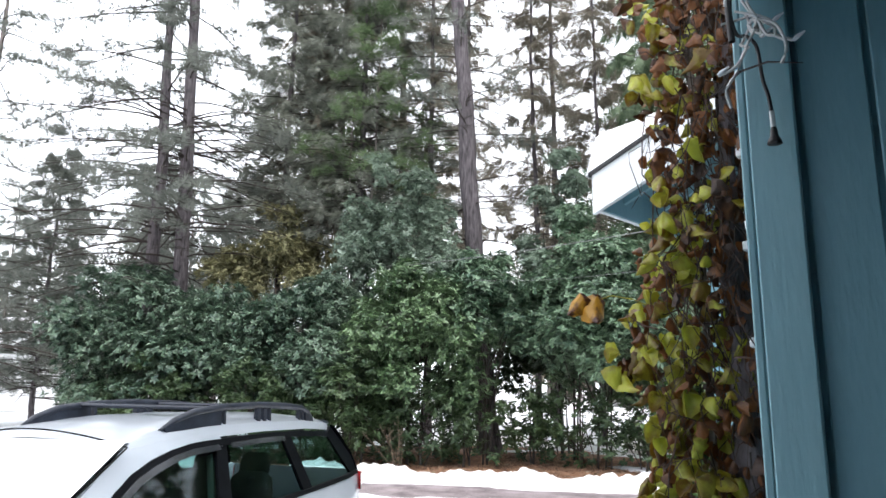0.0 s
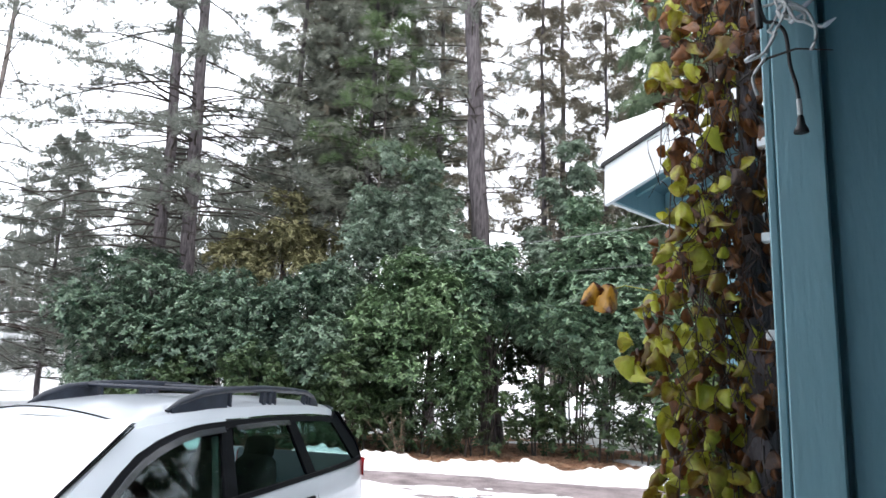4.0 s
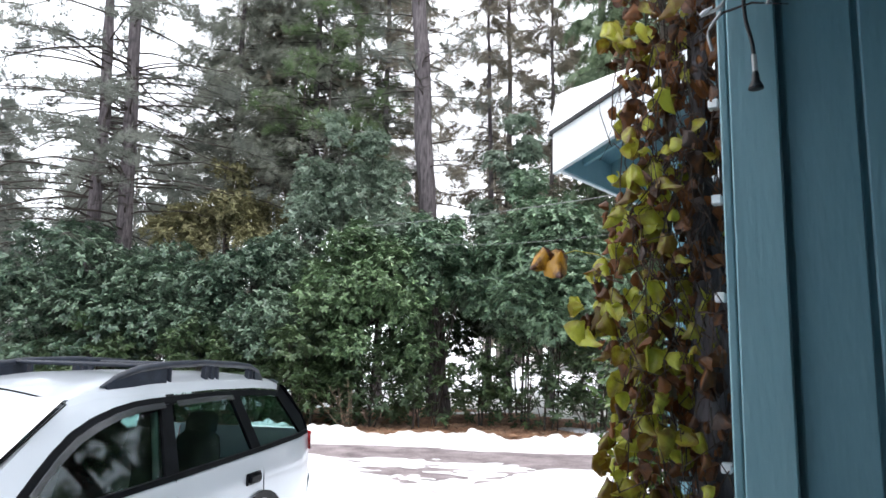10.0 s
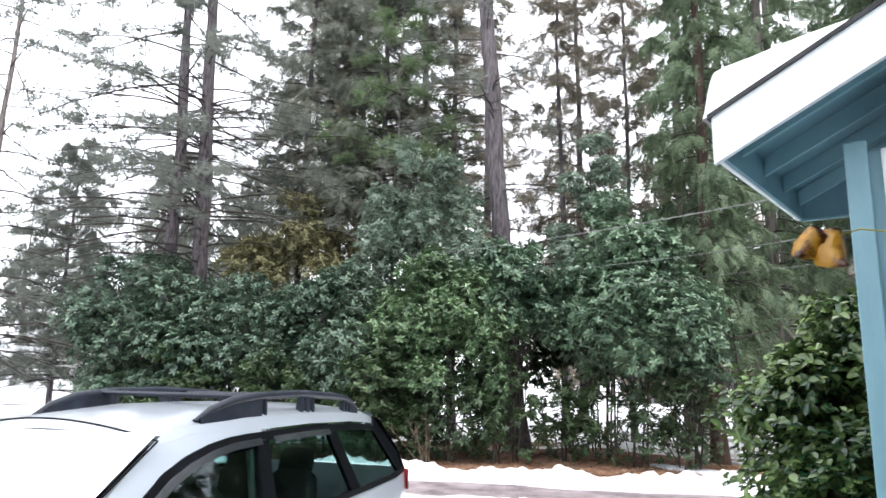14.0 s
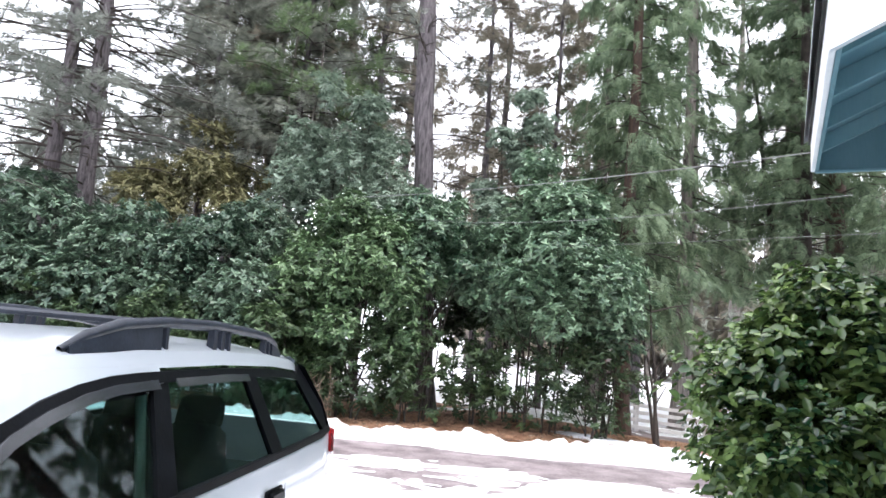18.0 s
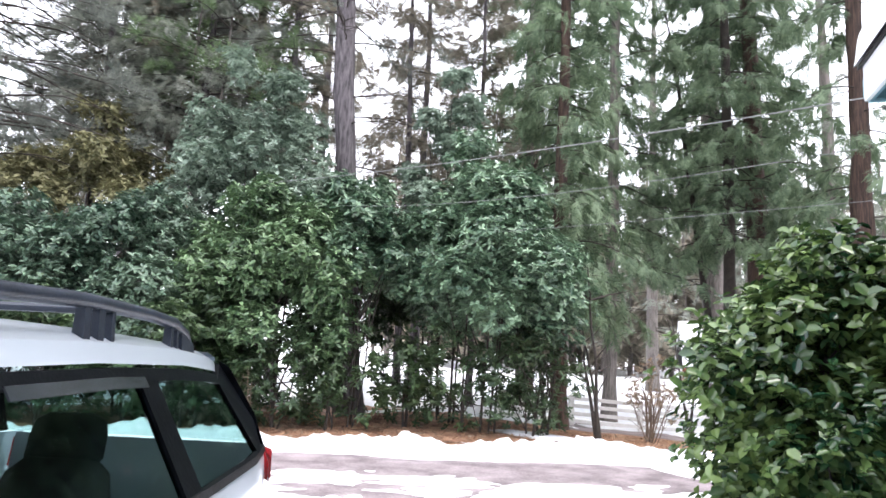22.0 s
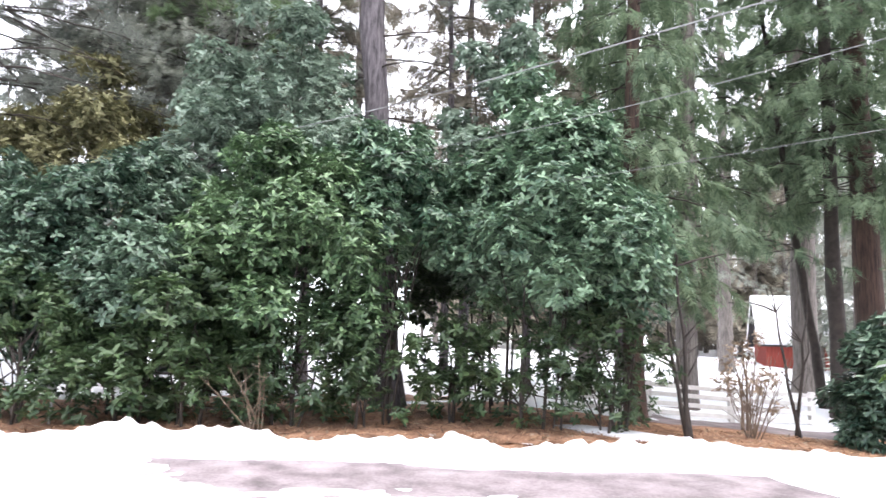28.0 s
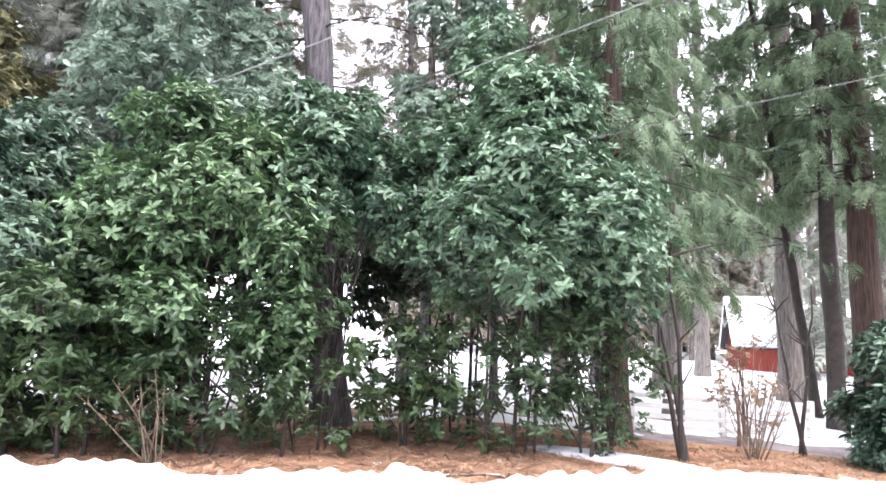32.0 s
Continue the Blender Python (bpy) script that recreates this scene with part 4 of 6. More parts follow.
for sgn in (1, -1):
    # tail lamp wraps the corner
    bm = bmesh.new()
    grid_faces(bm, [[(4.60 + 0.12 * (1.02 - z), sgn * (half_w(4.62) + 0.006), z), (4.68, sgn * (half_w(4.68) + 0.008), z - 0.0), (4.76, sgn * (half_w(4.76) + 0.004), z), (4.83 - 0.10 * (z - 0.75), sgn * 0.60, z)] for z in (0.86, 0.90, 0.94, 0.98, 1.005)])
    cpart("tail_lamp", bm, M["red_lens"], label="red wrap-round tail lamp")
    bm = bmesh.new()
    grid_faces(bm, [[(0.02, sgn * 0.42, z), (0.10, sgn * 0.64, z), (0.32, sgn * 0.78, z + 0.03)] for z in (0.6, 0.68, 0.74)])
    cpart("headlamp", bm, M["clear_lens"])
    # door handles
    for x in (2.45, 3.52):
        bm = bmesh.new()
        y = half_w(x) * 0.99
        box(bm, x - 0.08, x + 0.08, y + 0.004, y + 0.03, 0.795, 0.85, bevel=0.012, m=Matrix.Diagonal((1, sgn, 1, 1)))
        cpart("door_handle", bm, M["black_plastic"])
        bm = bmesh.new()
        box(bm, x - 0.095, x + 0.095, y - 0.01, y + 0.007, 0.785, 0.86, bevel=0.006, m=Matrix.Diagonal((1, sgn, 1, 1)))
        cpart("handle_cup", bm, M["black_plastic"])
    # wing mirror
    bm = bmesh.new()
    box(bm, 1.46, 1.60, 0.88, 1.04, 0.86, 0.99, bevel=0.035, m=Matrix.Diagonal((1, sgn, 1, 1)))
    mirror = cpart("wing_mirror", bm, M["car_paint"])
    bm = bmesh.new()
    box(bm, 1.50, 1.56, 0.82, 0.92, 0.88, 0.92, bevel=0.01, m=Matrix.Diagonal((1, sgn, 1, 1)))
    cpart("mirror_stem", bm, M["black_plastic"], mirror)
    # lower cladding and door seams
    bm = bmesh.new()
    grid_faces(bm, [[(x, sgn * (half_w(x) * np.interp(z, [0.2, 0.4, 0.52], [0.93, 0.995, 0.99]) + 0.012), z) for z in (0.2, 0.3, 0.42, 0.50)] for x in np.linspace(1.25, 3.45, 12)])
    cpart("sill_cladding", bm, M["black_plastic"])
    for x0, x1 in ((2.66, 2.66), (3.70, 3.62)):
        v, f = tube_arrays([(np.interp(z, [0.3, 0.95], [x1, x0]), sgn * (half_w(x0) * np.interp(z, [0.26, 0.4, 0.62, 0.7, 0.8, 0.94], [0.86, 0.98, 0.985, 1.0, 0.985, 0.955]) - 0.001), z) for z in (0.5, 0.62, 0.7, 0.8, 0.9, 0.955)], 0.005, 5)
        fast_mesh("door_seam", np.array([placed(p) for p in v]), f, M["black_plastic"], car)
    # wheels and arches
    for x in (0.95, 3.62):
        y = sgn * 0.80
        bm = bmesh.new()
        arch = [(x + 0.40 * math.cos(a), sgn * (half_w(x) + 0.012), 0.33 + 0.40 * math.sin(a)) for a in np.linspace(-0.1, math.pi + 0.1, 16)]
        arch2 = [(x + 0.34 * math.cos(a), sgn * (half_w(x) + 0.008), 0.33 + 0.34 * math.sin(a)) for a in np.linspace(-0.1, math.pi + 0.1, 16)]
        grid_faces(bm, [arch, arch2, [(p[0], sgn * 0.6, p[2]) for p in arch2]])
        cpart("arch_lip", bm, M["black_plastic"])
        prof = [(0.225, -0.10), (0.30, -0.105), (0.325, -0.08), (0.33, 0.0), (0.325, 0.08), (0.30, 0.105), (0.225, 0.10)]
        bm = bmesh.new()
        grid_faces(bm, [[(x + r * math.cos(a), y + o, 0.33 + r * math.sin(a)) for r, o in prof] for a in np.linspace(0, 2 * math.pi, 33)])
        bmesh.ops.remove_doubles(bm, verts=bm.verts, dist=0.0005)
        wheel = cpart("wheel", bm, M["rubber"], label="black tyre")
        bm = bmesh.new()
        grid_faces(bm, [[(x + r * math.cos(a), y + sgn * o, 0.33 + r * math.sin(a)) for r, o in ((0.228, 0.09), (0.2, 0.07), (0.06, 0.085), (0.0, 0.09))] for a in np.linspace(0, 2 * math.pi, 21)])
        cpart("rim", bm, M["alloy"], wheel)

# cabin: floor, dash, seats
bm = bmesh.new()
box(bm, 1.2, 4.6, -0.78, 0.78, 0.30, 0.36)
box(bm, 1.25, 1.6, -0.72, 0.72, 0.6, 0.93, bevel=0.05)
box(bm, 3.72, 4.6, -0.7, 0.7, 0.5, 0.78, bevel=0.03)
cpart("cabin_floor", bm, M["dark_room"])
bm = bmesh.new()
grid_faces(bm, [[(x, y, roof_line(x) - 0.045 - 0.03 * (y / 0.55) ** 2) for y in (-0.55, -0.3, 0, 0.3, 0.55)] for x in (2.1, 2.6, 3.2, 3.8, 4.35)])
cpart("headliner", bm, M["belt_cloth"], label="pale grey cabin lining")
for x, ys in ((2.45, (0.37, -0.37)), (3.35, (0.42, 0.0, -0.42))):
    for y in ys:
        w = 0.24 if x < 3 else 0.2
        bm = bmesh.new()
        box(bm, x - 0.45, x + 0.05, y - w, y + w, 0.45, 0.60, bevel=0.05)
        back = []
        for k, z in ((1.0, 0.52), (1.04, 0.8), (1.0, 0.98), (0.86, 1.07), (0.55, 1.115)):
            lean = x + 0.22 * (z - 0.5)
            back.append([(lean + 0.075 * math.sin(q) * (0.7 if z > 1.1 else 1), y + w * k * math.cos(q), z) for q in np.linspace(0, 2 * math.pi, 19)])
        vs = grid_faces(bm, back)
        bm.faces.new(vs[-1][:18])
        seat = cpart("seat", bm, M["seat"], label="charcoal cloth seat")
        bm = bmesh.new()
        rows = []
        for k, z in ((0.75, 1.085), (1.0, 1.11), (1.0, 1.17), (0.92, 1.21), (0.6, 1.232)):
            lean = x + 0.22 * (z - 0.5) + 0.01
            rows.append([(lean + 0.05 * k * math.sin(q), y + 0.135 * k * math.cos(q), z) for q in np.linspace(0, 2 * math.pi, 15)])
        vs = grid_faces(bm, rows)
        bm.faces.new(vs[-1][:14])
        cpart("headrest", bm, M["seat"], seat)
for sgn in (1, -1):
    bm = bmesh.new()
    grid_faces(bm, [[(x, sgn * (half_w(x) - 0.10), z) for z in (0.36, 0.7, float(belt(x)) - 0.015)] + [(x, sgn * (half_w(x) - 0.055), float(belt(x)) - 0.012)] for x in np.linspace(1.3, 4.6, 9)])
    cpart("door_trim", bm, M["dark_room"], label="dark inner door trim")
    tubebelt = tube_arrays([(2.70, sgn * 0.62, 1.28), (2.69, sgn * 0.66, 1.1), (2.68, sgn * 0.7, 0.9), (2.66, sgn * 0.72, 0.6)], 0.024, 6, 0.2)
    fast_mesh("seat_belt", np.array([placed(p) for p in tubebelt[0]]), tubebelt[1], M["belt_cloth"], car, "grey seat belt")


# ---- hedge of broadleaved evergreens ----
def shrub(name, label, x, y, w, d, h, clear, leafmat, n, seed, leaf=(0.105, 0.036), leaves=7, stems=3, lobes=16, bark="bark_dark", category="shrub", group="roadside hedge", low=0.3, zbase=None):
    """An evergreen with several stems and a lobed crown of leaf whorls."""
    rng = np.random.default_rng(seed)
    z0 = float(ground_z(x, y)) if zbase is None else zbase
    root = group_root(name, label, category, None, group)
    # lobes of the crown
    k = np.arange(lobes)
    zz = clear + (h - clear) * (0.06 + 0.88 * ((k + 0.5) / lobes) ** 0.9)
    zz = zz + rng.normal(0, 0.06 * h, lobes)
    taper = np.sqrt(np.clip(1 - ((zz - clear) / (h - clear) - low) ** 2 / (1.02 - low) ** 2, 0.06, 1))
    ang = k * 2.399 + rng.uniform(-0.4, 0.4, lobes)
    rr = rng.uniform(0.35, 0.85, lobes) * taper
    c = np.stack([x + rr * np.cos(ang) * w, y + rr * np.sin(ang) * d, z0 + zz], -1)
    size = rng.uniform(0.30, 0.5, lobes) * min(w, d) * (0.45 + 0.65 * taper)
    # stems and limbs
    pieces = []
    for i in range(stems):
        a = rng.uniform(0, 2 * np.pi)
        r0 = rng.uniform(0.05, 0.45)
        base = np.array([x + r0 * w * 0.6 * np.cos(a), y + r0 * d * 0.6 * np.sin(a), z0 - 0.05])
        tip = np.array([x + r0 * w * 0.9 * np.cos(a + 0.4), y + r0 * d * 0.9 * np.sin(a + 0.4), z0 + h * rng.uniform(0.5, 0.85)])
        mid = (base + tip) / 2 + rng.normal(0, 0.12, 3)
        t = np.linspace(0, 1, 7)[:, None]
        pts = (1 - t) ** 2 * base + 2 * t * (1 - t) * mid + t ** 2 * tip
        pieces.append(tube_arrays(pts, np.linspace(rng.uniform(0.018, 0.04), 0.010, 7), 6))
        for j in range(4):
            s = rng.uniform(0.25, 0.9)
            p0 = pts[int(s * 6)]
            p1 = c[rng.integers(lobes)]
            m = (p0 + p1) / 2 + rng.normal(0, 0.1, 3)
            q = (1 - t) ** 2 * p0 + 2 * t * (1 - t) * m + t ** 2 * p1
            pieces.append(tube_arrays(q, np.linspace(0.016, 0.005, 7), 4))
    v, f = merge(pieces)
    tagged(fast_mesh("branchwork", v, f, M[bark], root, smooth=True), kind="stuff")
    # leaf whorls in the outer part of each lobe
    pick = rng.choice(lobes, n, p=size ** 2 / (size ** 2).sum())
    dirs = rng.normal(size=(n, 3))
    dirs[:, 2] += 0.25
    dirs /= np.linalg.norm(dirs, axis=1, keepdims=True)
    rad = rng.uniform(0.0, 1.0, n) ** 0.33 * (1 + 0.25 * rng.normal(size=n) * 0.5)
    place = c[pick] + dirs * (size[pick] * rad)[:, None] * np.array([1.15, 1.15, 0.85])
    keep = place[:, 2] > z0 + 0.12
    if group == "roadside hedge":
        # the pine's trunk shows in a gap of the hedge
        keep &= (np.abs(place[:, 0] - 0.56) > 0.2) | (place[:, 2] > 3.0) | (place[:, 1] > 18.2) | (rng.random(n) < 0.25)
    place, dirs = place[keep], dirs[keep]
    out = dirs * 0.8 + np.array([0, 0, 0.95]) + rng.normal(0, 0.3, dirs.shape)
    bases = [rosette(rng, leaves, *leaf) for _ in range(3)]
    kind = rng.integers(3, size=len(place))
    parts = []
    for b in range(3):
        s = kind == b
        parts.append(scatter(bases[b][0], bases[b][1], place[s], facing(rng, out[s]), rng.uniform(0.75, 1.3, s.sum())))
    v, f = merge(parts)
    tagged(fast_mesh("crown", v, f, M[leafmat], root), kind="stuff")
    return root


LB = dict(leaf=(0.112, 0.052))
shrub("hedge_tree", "tall glossy green evergreen, crown down to the needles", 2.95, 17.0, 2.15, 1.6, 5.4, 1.75, "laurel_blue", 6400, 1, stems=4, lobes=34, **LB)
shrub("hedge_tree", "green evergreen with a light leafy skirt", -1.15, 16.7, 1.6, 1.4, 4.5, 1.45, "laurel", 4000, 2, stems=4, lobes=26, **LB)
shrub("hedge_tree", "evergreen with bluish foliage round the pine trunk", 0.5, 17.1, 1.3, 1.0, 4.9, 2.5, "laurel_blue", 1700, 3, lobes=18, **LB)
shrub("hedge_tree", "tall evergreen behind the hedge, foliage paled for sky haze", -1.9, 18.2, 2.1, 1.3, 7.5, 2.4, "laurel_hazy", 3300, 16, lobes=32, **LB)
shrub("hedge_tree", "slim upright evergreen top above the hedge, paled for sky haze", 2.4, 17.8, 1.5, 1.0, 7.4, 3.3, "laurel_hazy", 1900, 17, lobes=22, low=0.1, **LB)
shrub("hedge_shrub", "dark bluish evergreen shrub of the hedge", -3.5, 17.3, 1.7, 1.4, 4.3, 0.8, "laurel_dark", 3600, 4, lobes=24, **LB)
shrub("hedge_shrub", "green laurel shrub of the hedge, darkened for shade", -2.3, 16.5, 1.5, 1.0, 2.7, 0.2, "laurel_shaded", 1300, 5, lobes=20, **LB)
shrub("hedge_shrub", "green laurel shrub of the hedge", -5.8, 17.4, 1.8, 1.4, 4.0, 0.75, "laurel_dark", 3400, 6, lobes=24, **LB)
shrub("hedge_shrub", "round green shrub at the end of the hedge", -8.4, 17.4, 1.9, 1.5, 4.9, 0.75, "laurel_dark", 4200, 7, lobes=28, **LB)
shrub("hedge_shrub", "low shrub under the hedge, darkened for shade", -4.7, 16.5, 1.4, 0.9, 2.4, 0.2, "laurel_shaded", 700, 8, lobes=18, **LB)
shrub("hedge_shrub", "low shrub at the pine's foot, darkened for shade", 1.7, 17.2, 0.8, 0.7, 1.8, 0.1, "laurel_shaded", 220, 9, lobes=20, low=0.5, leaf=(0.115, 0.052), stems=2)
shrub("hedge_shrub", "low shrub with snow showing through, darkened for shade", 2.6, 16.8, 1.7, 0.8, 2.1, 0.1, "laurel_shaded", 330, 10, lobes=40, low=0.5, leaf=(0.115, 0.052), stems=2)
shrub("hedge_shrub", "low shrub under the hedge, darkened for shade", 4.3, 17.0, 0.9, 0.7, 2.3, 0.1, "laurel_shaded", 150, 11, lobes=24, low=0.5, leaf=(0.115, 0.052), stems=2)
shrub("hedge_shrub", "low shrub under the hedge, darkened for shade", -7.2, 16.6, 1.5, 0.9, 2.4, 0.2, "laurel_shaded", 750, 12, lobes=18, **LB)
shrub("hedge_shrub", "low shrub with snow showing through, darkened for shade", -0.6, 16.6, 1.2, 0.8, 2.1, 0.1, "laurel_shaded", 420, 18, lobes=30, low=0.5, leaf=(0.115, 0.052), stems=2)
shrub("hedge_shrub", "thin low growth at the hedge's foot", -3.2, 16.6, 1.6, 0.7, 1.8, 0.1, "laurel_shaded", 700, 70, lobes=30, low=0.5, leaf=(0.115, 0.052), stems=2)
shrub("hedge_shrub", "thin low growth at the hedge's foot", 0.3, 16.6, 1.2, 0.6, 1.9, 0.1, "laurel_shaded", 300, 71, lobes=26, low=0.5, leaf=(0.115, 0.052), stems=2)
shrub("hedge_shrub", "thin low growth at the hedge's foot", 3.9, 16.7, 1.3, 0.6, 1.9, 0.1, "laurel_shaded", 130, 72, lobes=26, low=0.5, leaf=(0.115, 0.052), stems=2)
shrub("hedge_shrub", "evergreen shrub behind the pine trunk, darkened for shade", 0.5, 19.3, 1.7, 0.9, 4.6, 1.9, "laurel_shaded", 1300, 73, lobes=22, **LB)
shrub("hedge_shrub", "evergreen shrub behind the hedge, darkened for shade", 2.6, 19.2, 1.6, 0.9, 4.2, 2.0, "laurel_shaded", 900, 74, lobes=18, **LB)
shrub("hedge_shrub", "evergreen shrub behind the hedge, darkened for shade", -1.7, 19.2, 1.6, 0.9, 4.2, 2.0, "laurel_shaded", 900, 75, lobes=18, **LB)
shrub("yellowing_tree", "small tree with sparse yellowing leaves", -5.7, 20.2, 2.2, 1.3, 6.6, 3.4, "yellow_leaf", 2600, 13, leaves=6, bark="twig", lobes=22, category="tree", leaf=(0.12, 0.06))
shrub("camellia_bush", "rounded glossy camellia bush beside the drive", 3.6, 7.97, 1.04, 1.05, 2.42, 0.18, "camellia", 4600, 14, leaf=(0.086, 0.056), leaves=5, stems=8, lobes=34, group="", category="bush", low=0.42)
shrub("rhododendron_bush", "low green rhododendron under the trees", 9.2, 17.2, 0.95, 0.9, 2.3, 0.1, "laurel_dark", 1200, 15, leaf=(0.17, 0.06), leaves=7, lobes=16, group="", category="bush")


# ---- conifers ----
def conifer(name, label, x, y, h, r, lean, crown0, style, seed, limbs=34, reach=2.6, tufts=46, bark="bark_pine", needles=None, sides=12, droop=0.25, bare=0, stout=1.0):
    """A tall conifer: bent tapered trunk, limbs and needle sprays from crown0 up."""
    rng = np.random.default_rng(seed)
    root = group_root(name, label, "tree", None, "conifers behind the hedge")
    z0 = float(ground_z(x, y))
    n = 22
    zs = np.linspace(-0.2, h, n)
    wob = np.cumsum(rng.normal(0, 0.02, (n, 2)), axis=0)
    pts = np.stack([x + lean[0] * zs + wob[:, 0], y + lean[1] * zs + wob[:, 1], z0 + zs], -1)
    rad = r * (1 - 0.8 * (zs / h).clip(0) ** 1.1) * (1 + 0.35 * np.exp(-(zs + 0.2) / 0.35)) * (1 + rng.normal(0, 0.03, n))
    v, f = tube_arrays(pts, rad, sides)
    v = v + rng.normal(0, 0.05 * r, v.shape)
    fast_mesh("trunk", v, f, M[bark], root, smooth=True)
    pieces, where, dirs = [], [], []
    for i in range(limbs + bare):
        dead = i >= limbs
        z = rng.uniform(crown0 * 0.55, crown0 * 1.6) if dead else crown0 + (h - crown0) * ((i + rng.uniform(0, 1)) / limbs) ** 1.35
        a = i * 2.399 + rng.uniform(-0.5, 0.5)
        up = (z - crown0) / max(h - crown0, 1)
        L = reach * (1 - 0.75 * np.clip(up, 0, 1)) * rng.uniform(0.65, 1.15) * (0.85 if dead else 1)
        p0 = np.array([np.interp(z, zs, pts[:, 0]), np.interp(z, zs, pts[:, 1]), z0 + z])
        d = np.array([np.cos(a), np.sin(a), 0])
        t = np.linspace(0, 1, 7)
        rise = rng.uniform(-0.05, 0.22)
        limb = p0 + d * (t * L)[:, None] + np.array([0, 0, 1.0]) * (rise * t * L - droop * L * t * t)[:, None] + np.cumsum(rng.normal(0, 0.03 * L / 3, (7, 3)), axis=0)
        pieces.append(tube_arrays(limb, np.linspace((0.014 + 0.012 * L / 3) * stout, 0.005 * stout, 7), 5))
        # side twigs
        for j in range(4 if dead else 5):
            s = rng.uniform(0.3, 0.95)
            q0 = np.array([np.interp(s, t, limb[:, m]) for m in range(3)])
            sd = d * 0.6 + np.cross(d, (0, 0, 1)) * rng.choice([-1, 1]) * rng.uniform(0.5, 1) + np.array([0, 0, rng.uniform(-0.25, 0.25)])
            l2 = L * (1 - s * 0.5) * rng.uniform(0.2, 0.42)
            q = q0 + sd * (np.linspace(0, 1, 4) * l2)[:, None] + np.array([0, 0, -droop * 0.6]) * (np.linspace(0, 1, 4) ** 2 * l2)[:, None]
            pieces.append(tube_arrays(q, np.linspace(0.009, 0.003, 4) * stout, 4))
            if not dead:
                m = max(2, int(tufts * (0.09 if style == "cedar" else 0.14)))
                w = rng.uniform(0.15, 1, m)
                where.append(np.stack([np.interp(w, np.linspace(0, 1, 4), q[:, k]) for k in range(3)], -1) + rng.normal(0, 0.09, (m, 3)))
                dirs.append(np.tile(sd, (m, 1)) + rng.normal(0, 0.35, (m, 3)))
        if not dead:
            m = max(3, int(tufts * (0.24 if style == "cedar" else 0.35)))
            w = rng.uniform(0.25, 1.0, m)
            where.append(np.stack([np.interp(w, t, limb[:, k]) for k in range(3)], -1) + rng.normal(0, 0.06, (m, 3)))
            dirs.append(np.tile(d, (m, 1)) + rng.normal(0, 0.5, (m, 3)))
    v, f = merge(pieces)
    tagged(fast_mesh("branchwork", v, f, M["bark_dark"], root), kind="stuff")
    where, dirs = np.concatenate(where), np.concatenate(dirs)
    if style == "pine":
        bases, mat_key = [tuft(rng, 13, 0.23, 0.0105, 0.65) for _ in range(3)], needles or "needles_pine"
    elif style == "cedar":
        bases, mat_key = [frond(rng, 0.44, 7, 0.018) for _ in range(3)], needles or "needles_cedar"
    else:
        bases, mat_key = [frond(rng, 0.34, 6, 0.0115) for _ in range(3)], needles or "needles"
    parts = []
    kind = rng.integers(3, size=len(where))
    for b in range(3):
        s = kind == b
        if style == "pine":
            dd = dirs[s] + np.array([0, 0, 0.35])
            R = facing(rng, dd)
        else:
            dd = dirs[s] + np.array([0, 0, -0.8 if style == "cedar" else -0.15])
            R = facing(rng, np.tile([[0, 0, 1.0]], (s.sum(), 1)) + rng.normal(0, 0.35, (s.sum(), 3)))
            xx = dd / np.linalg.norm(dd, axis=1, keepdims=True)
            zz = R[:, :, 2] - (R[:, :, 2] * xx).sum(1, keepdims=True) * xx
            zz /= np.linalg.norm(zz, axis=1, keepdims=True) + 1e-9
            R = np.stack([xx, np.cross(zz, xx), zz], -1)
        parts.append(scatter(bases[b][0], bases[b][1], where[s], R, rng.uniform(0.7, 1.35, s.sum())))
    v, f = merge(parts)
    tagged(fast_mesh("crown", v, f, M[mat_key], root), kind="stuff")
    return root


P = "tall pine with a bare grey-brown trunk"
conifer("pine_tree", "tall pine with a scarred bare trunk rising from the hedge", 0.62, 19.0, 26, 0.285, (-0.078, 0), 8.5, "pine", 21, limbs=40, reach=3.0, bare=24)
conifer("pine_tree", "bare-trunked pine, one of a close pair", -8.85, 19.4, 25, 0.2, (-0.035, 0), 6.0, "pine", 22, limbs=54, reach=5.0, bare=46, tufts=104, stout=1.2)
conifer("pine_tree", "stouter pine of a close pair", -8.1, 19.6, 26, 0.25, (-0.042, 0), 6.0, "pine", 23, limbs=54, reach=4.2, bare=46, tufts=104, stout=1.2)
conifer("fir_tree", "slim dark fir behind the hedge", 2.1, 24, 20, 0.12, (-0.01, 0), 3.5, "fir", 24, limbs=84, reach=2.3, needles="needles_brown", tufts=62, bare=30)
conifer("fir_tree", "dense dark fir with a reddish trunk", -2.4, 23, 22, 0.17, (-0.02, 0), 5.6, "fir", 25, limbs=104, reach=2.8, bark="bark_red", tufts=74)
conifer("fir_tree", "dense dark fir behind the hedge", -4.9, 24, 24, 0.2, (0, 0), 6.2, "fir", 26, limbs=110, reach=3.0, tufts=74)
conifer("fir_tree", "broad dark fir behind the pair of pines", -3.7, 21.8, 22, 0.14, (0, 0), 6.6, "fir", 44, limbs=110, reach=2.6, tufts=74)
conifer("fir_tree", "narrow dark fir beside the pair of pines", -6.2, 21.8, 20, 0.13, (0, 0), 7.2, "fir", 48, limbs=100, reach=2.2, tufts=74)
conifer("fir_tree", "grey fir with twiggy limbs behind the yellowing tree", -5.3, 23.2, 21, 0.14, (0, 0), 6.8, "fir", 83, limbs=84, reach=2.4, tufts=70, needles="needles_brown", bare=20)
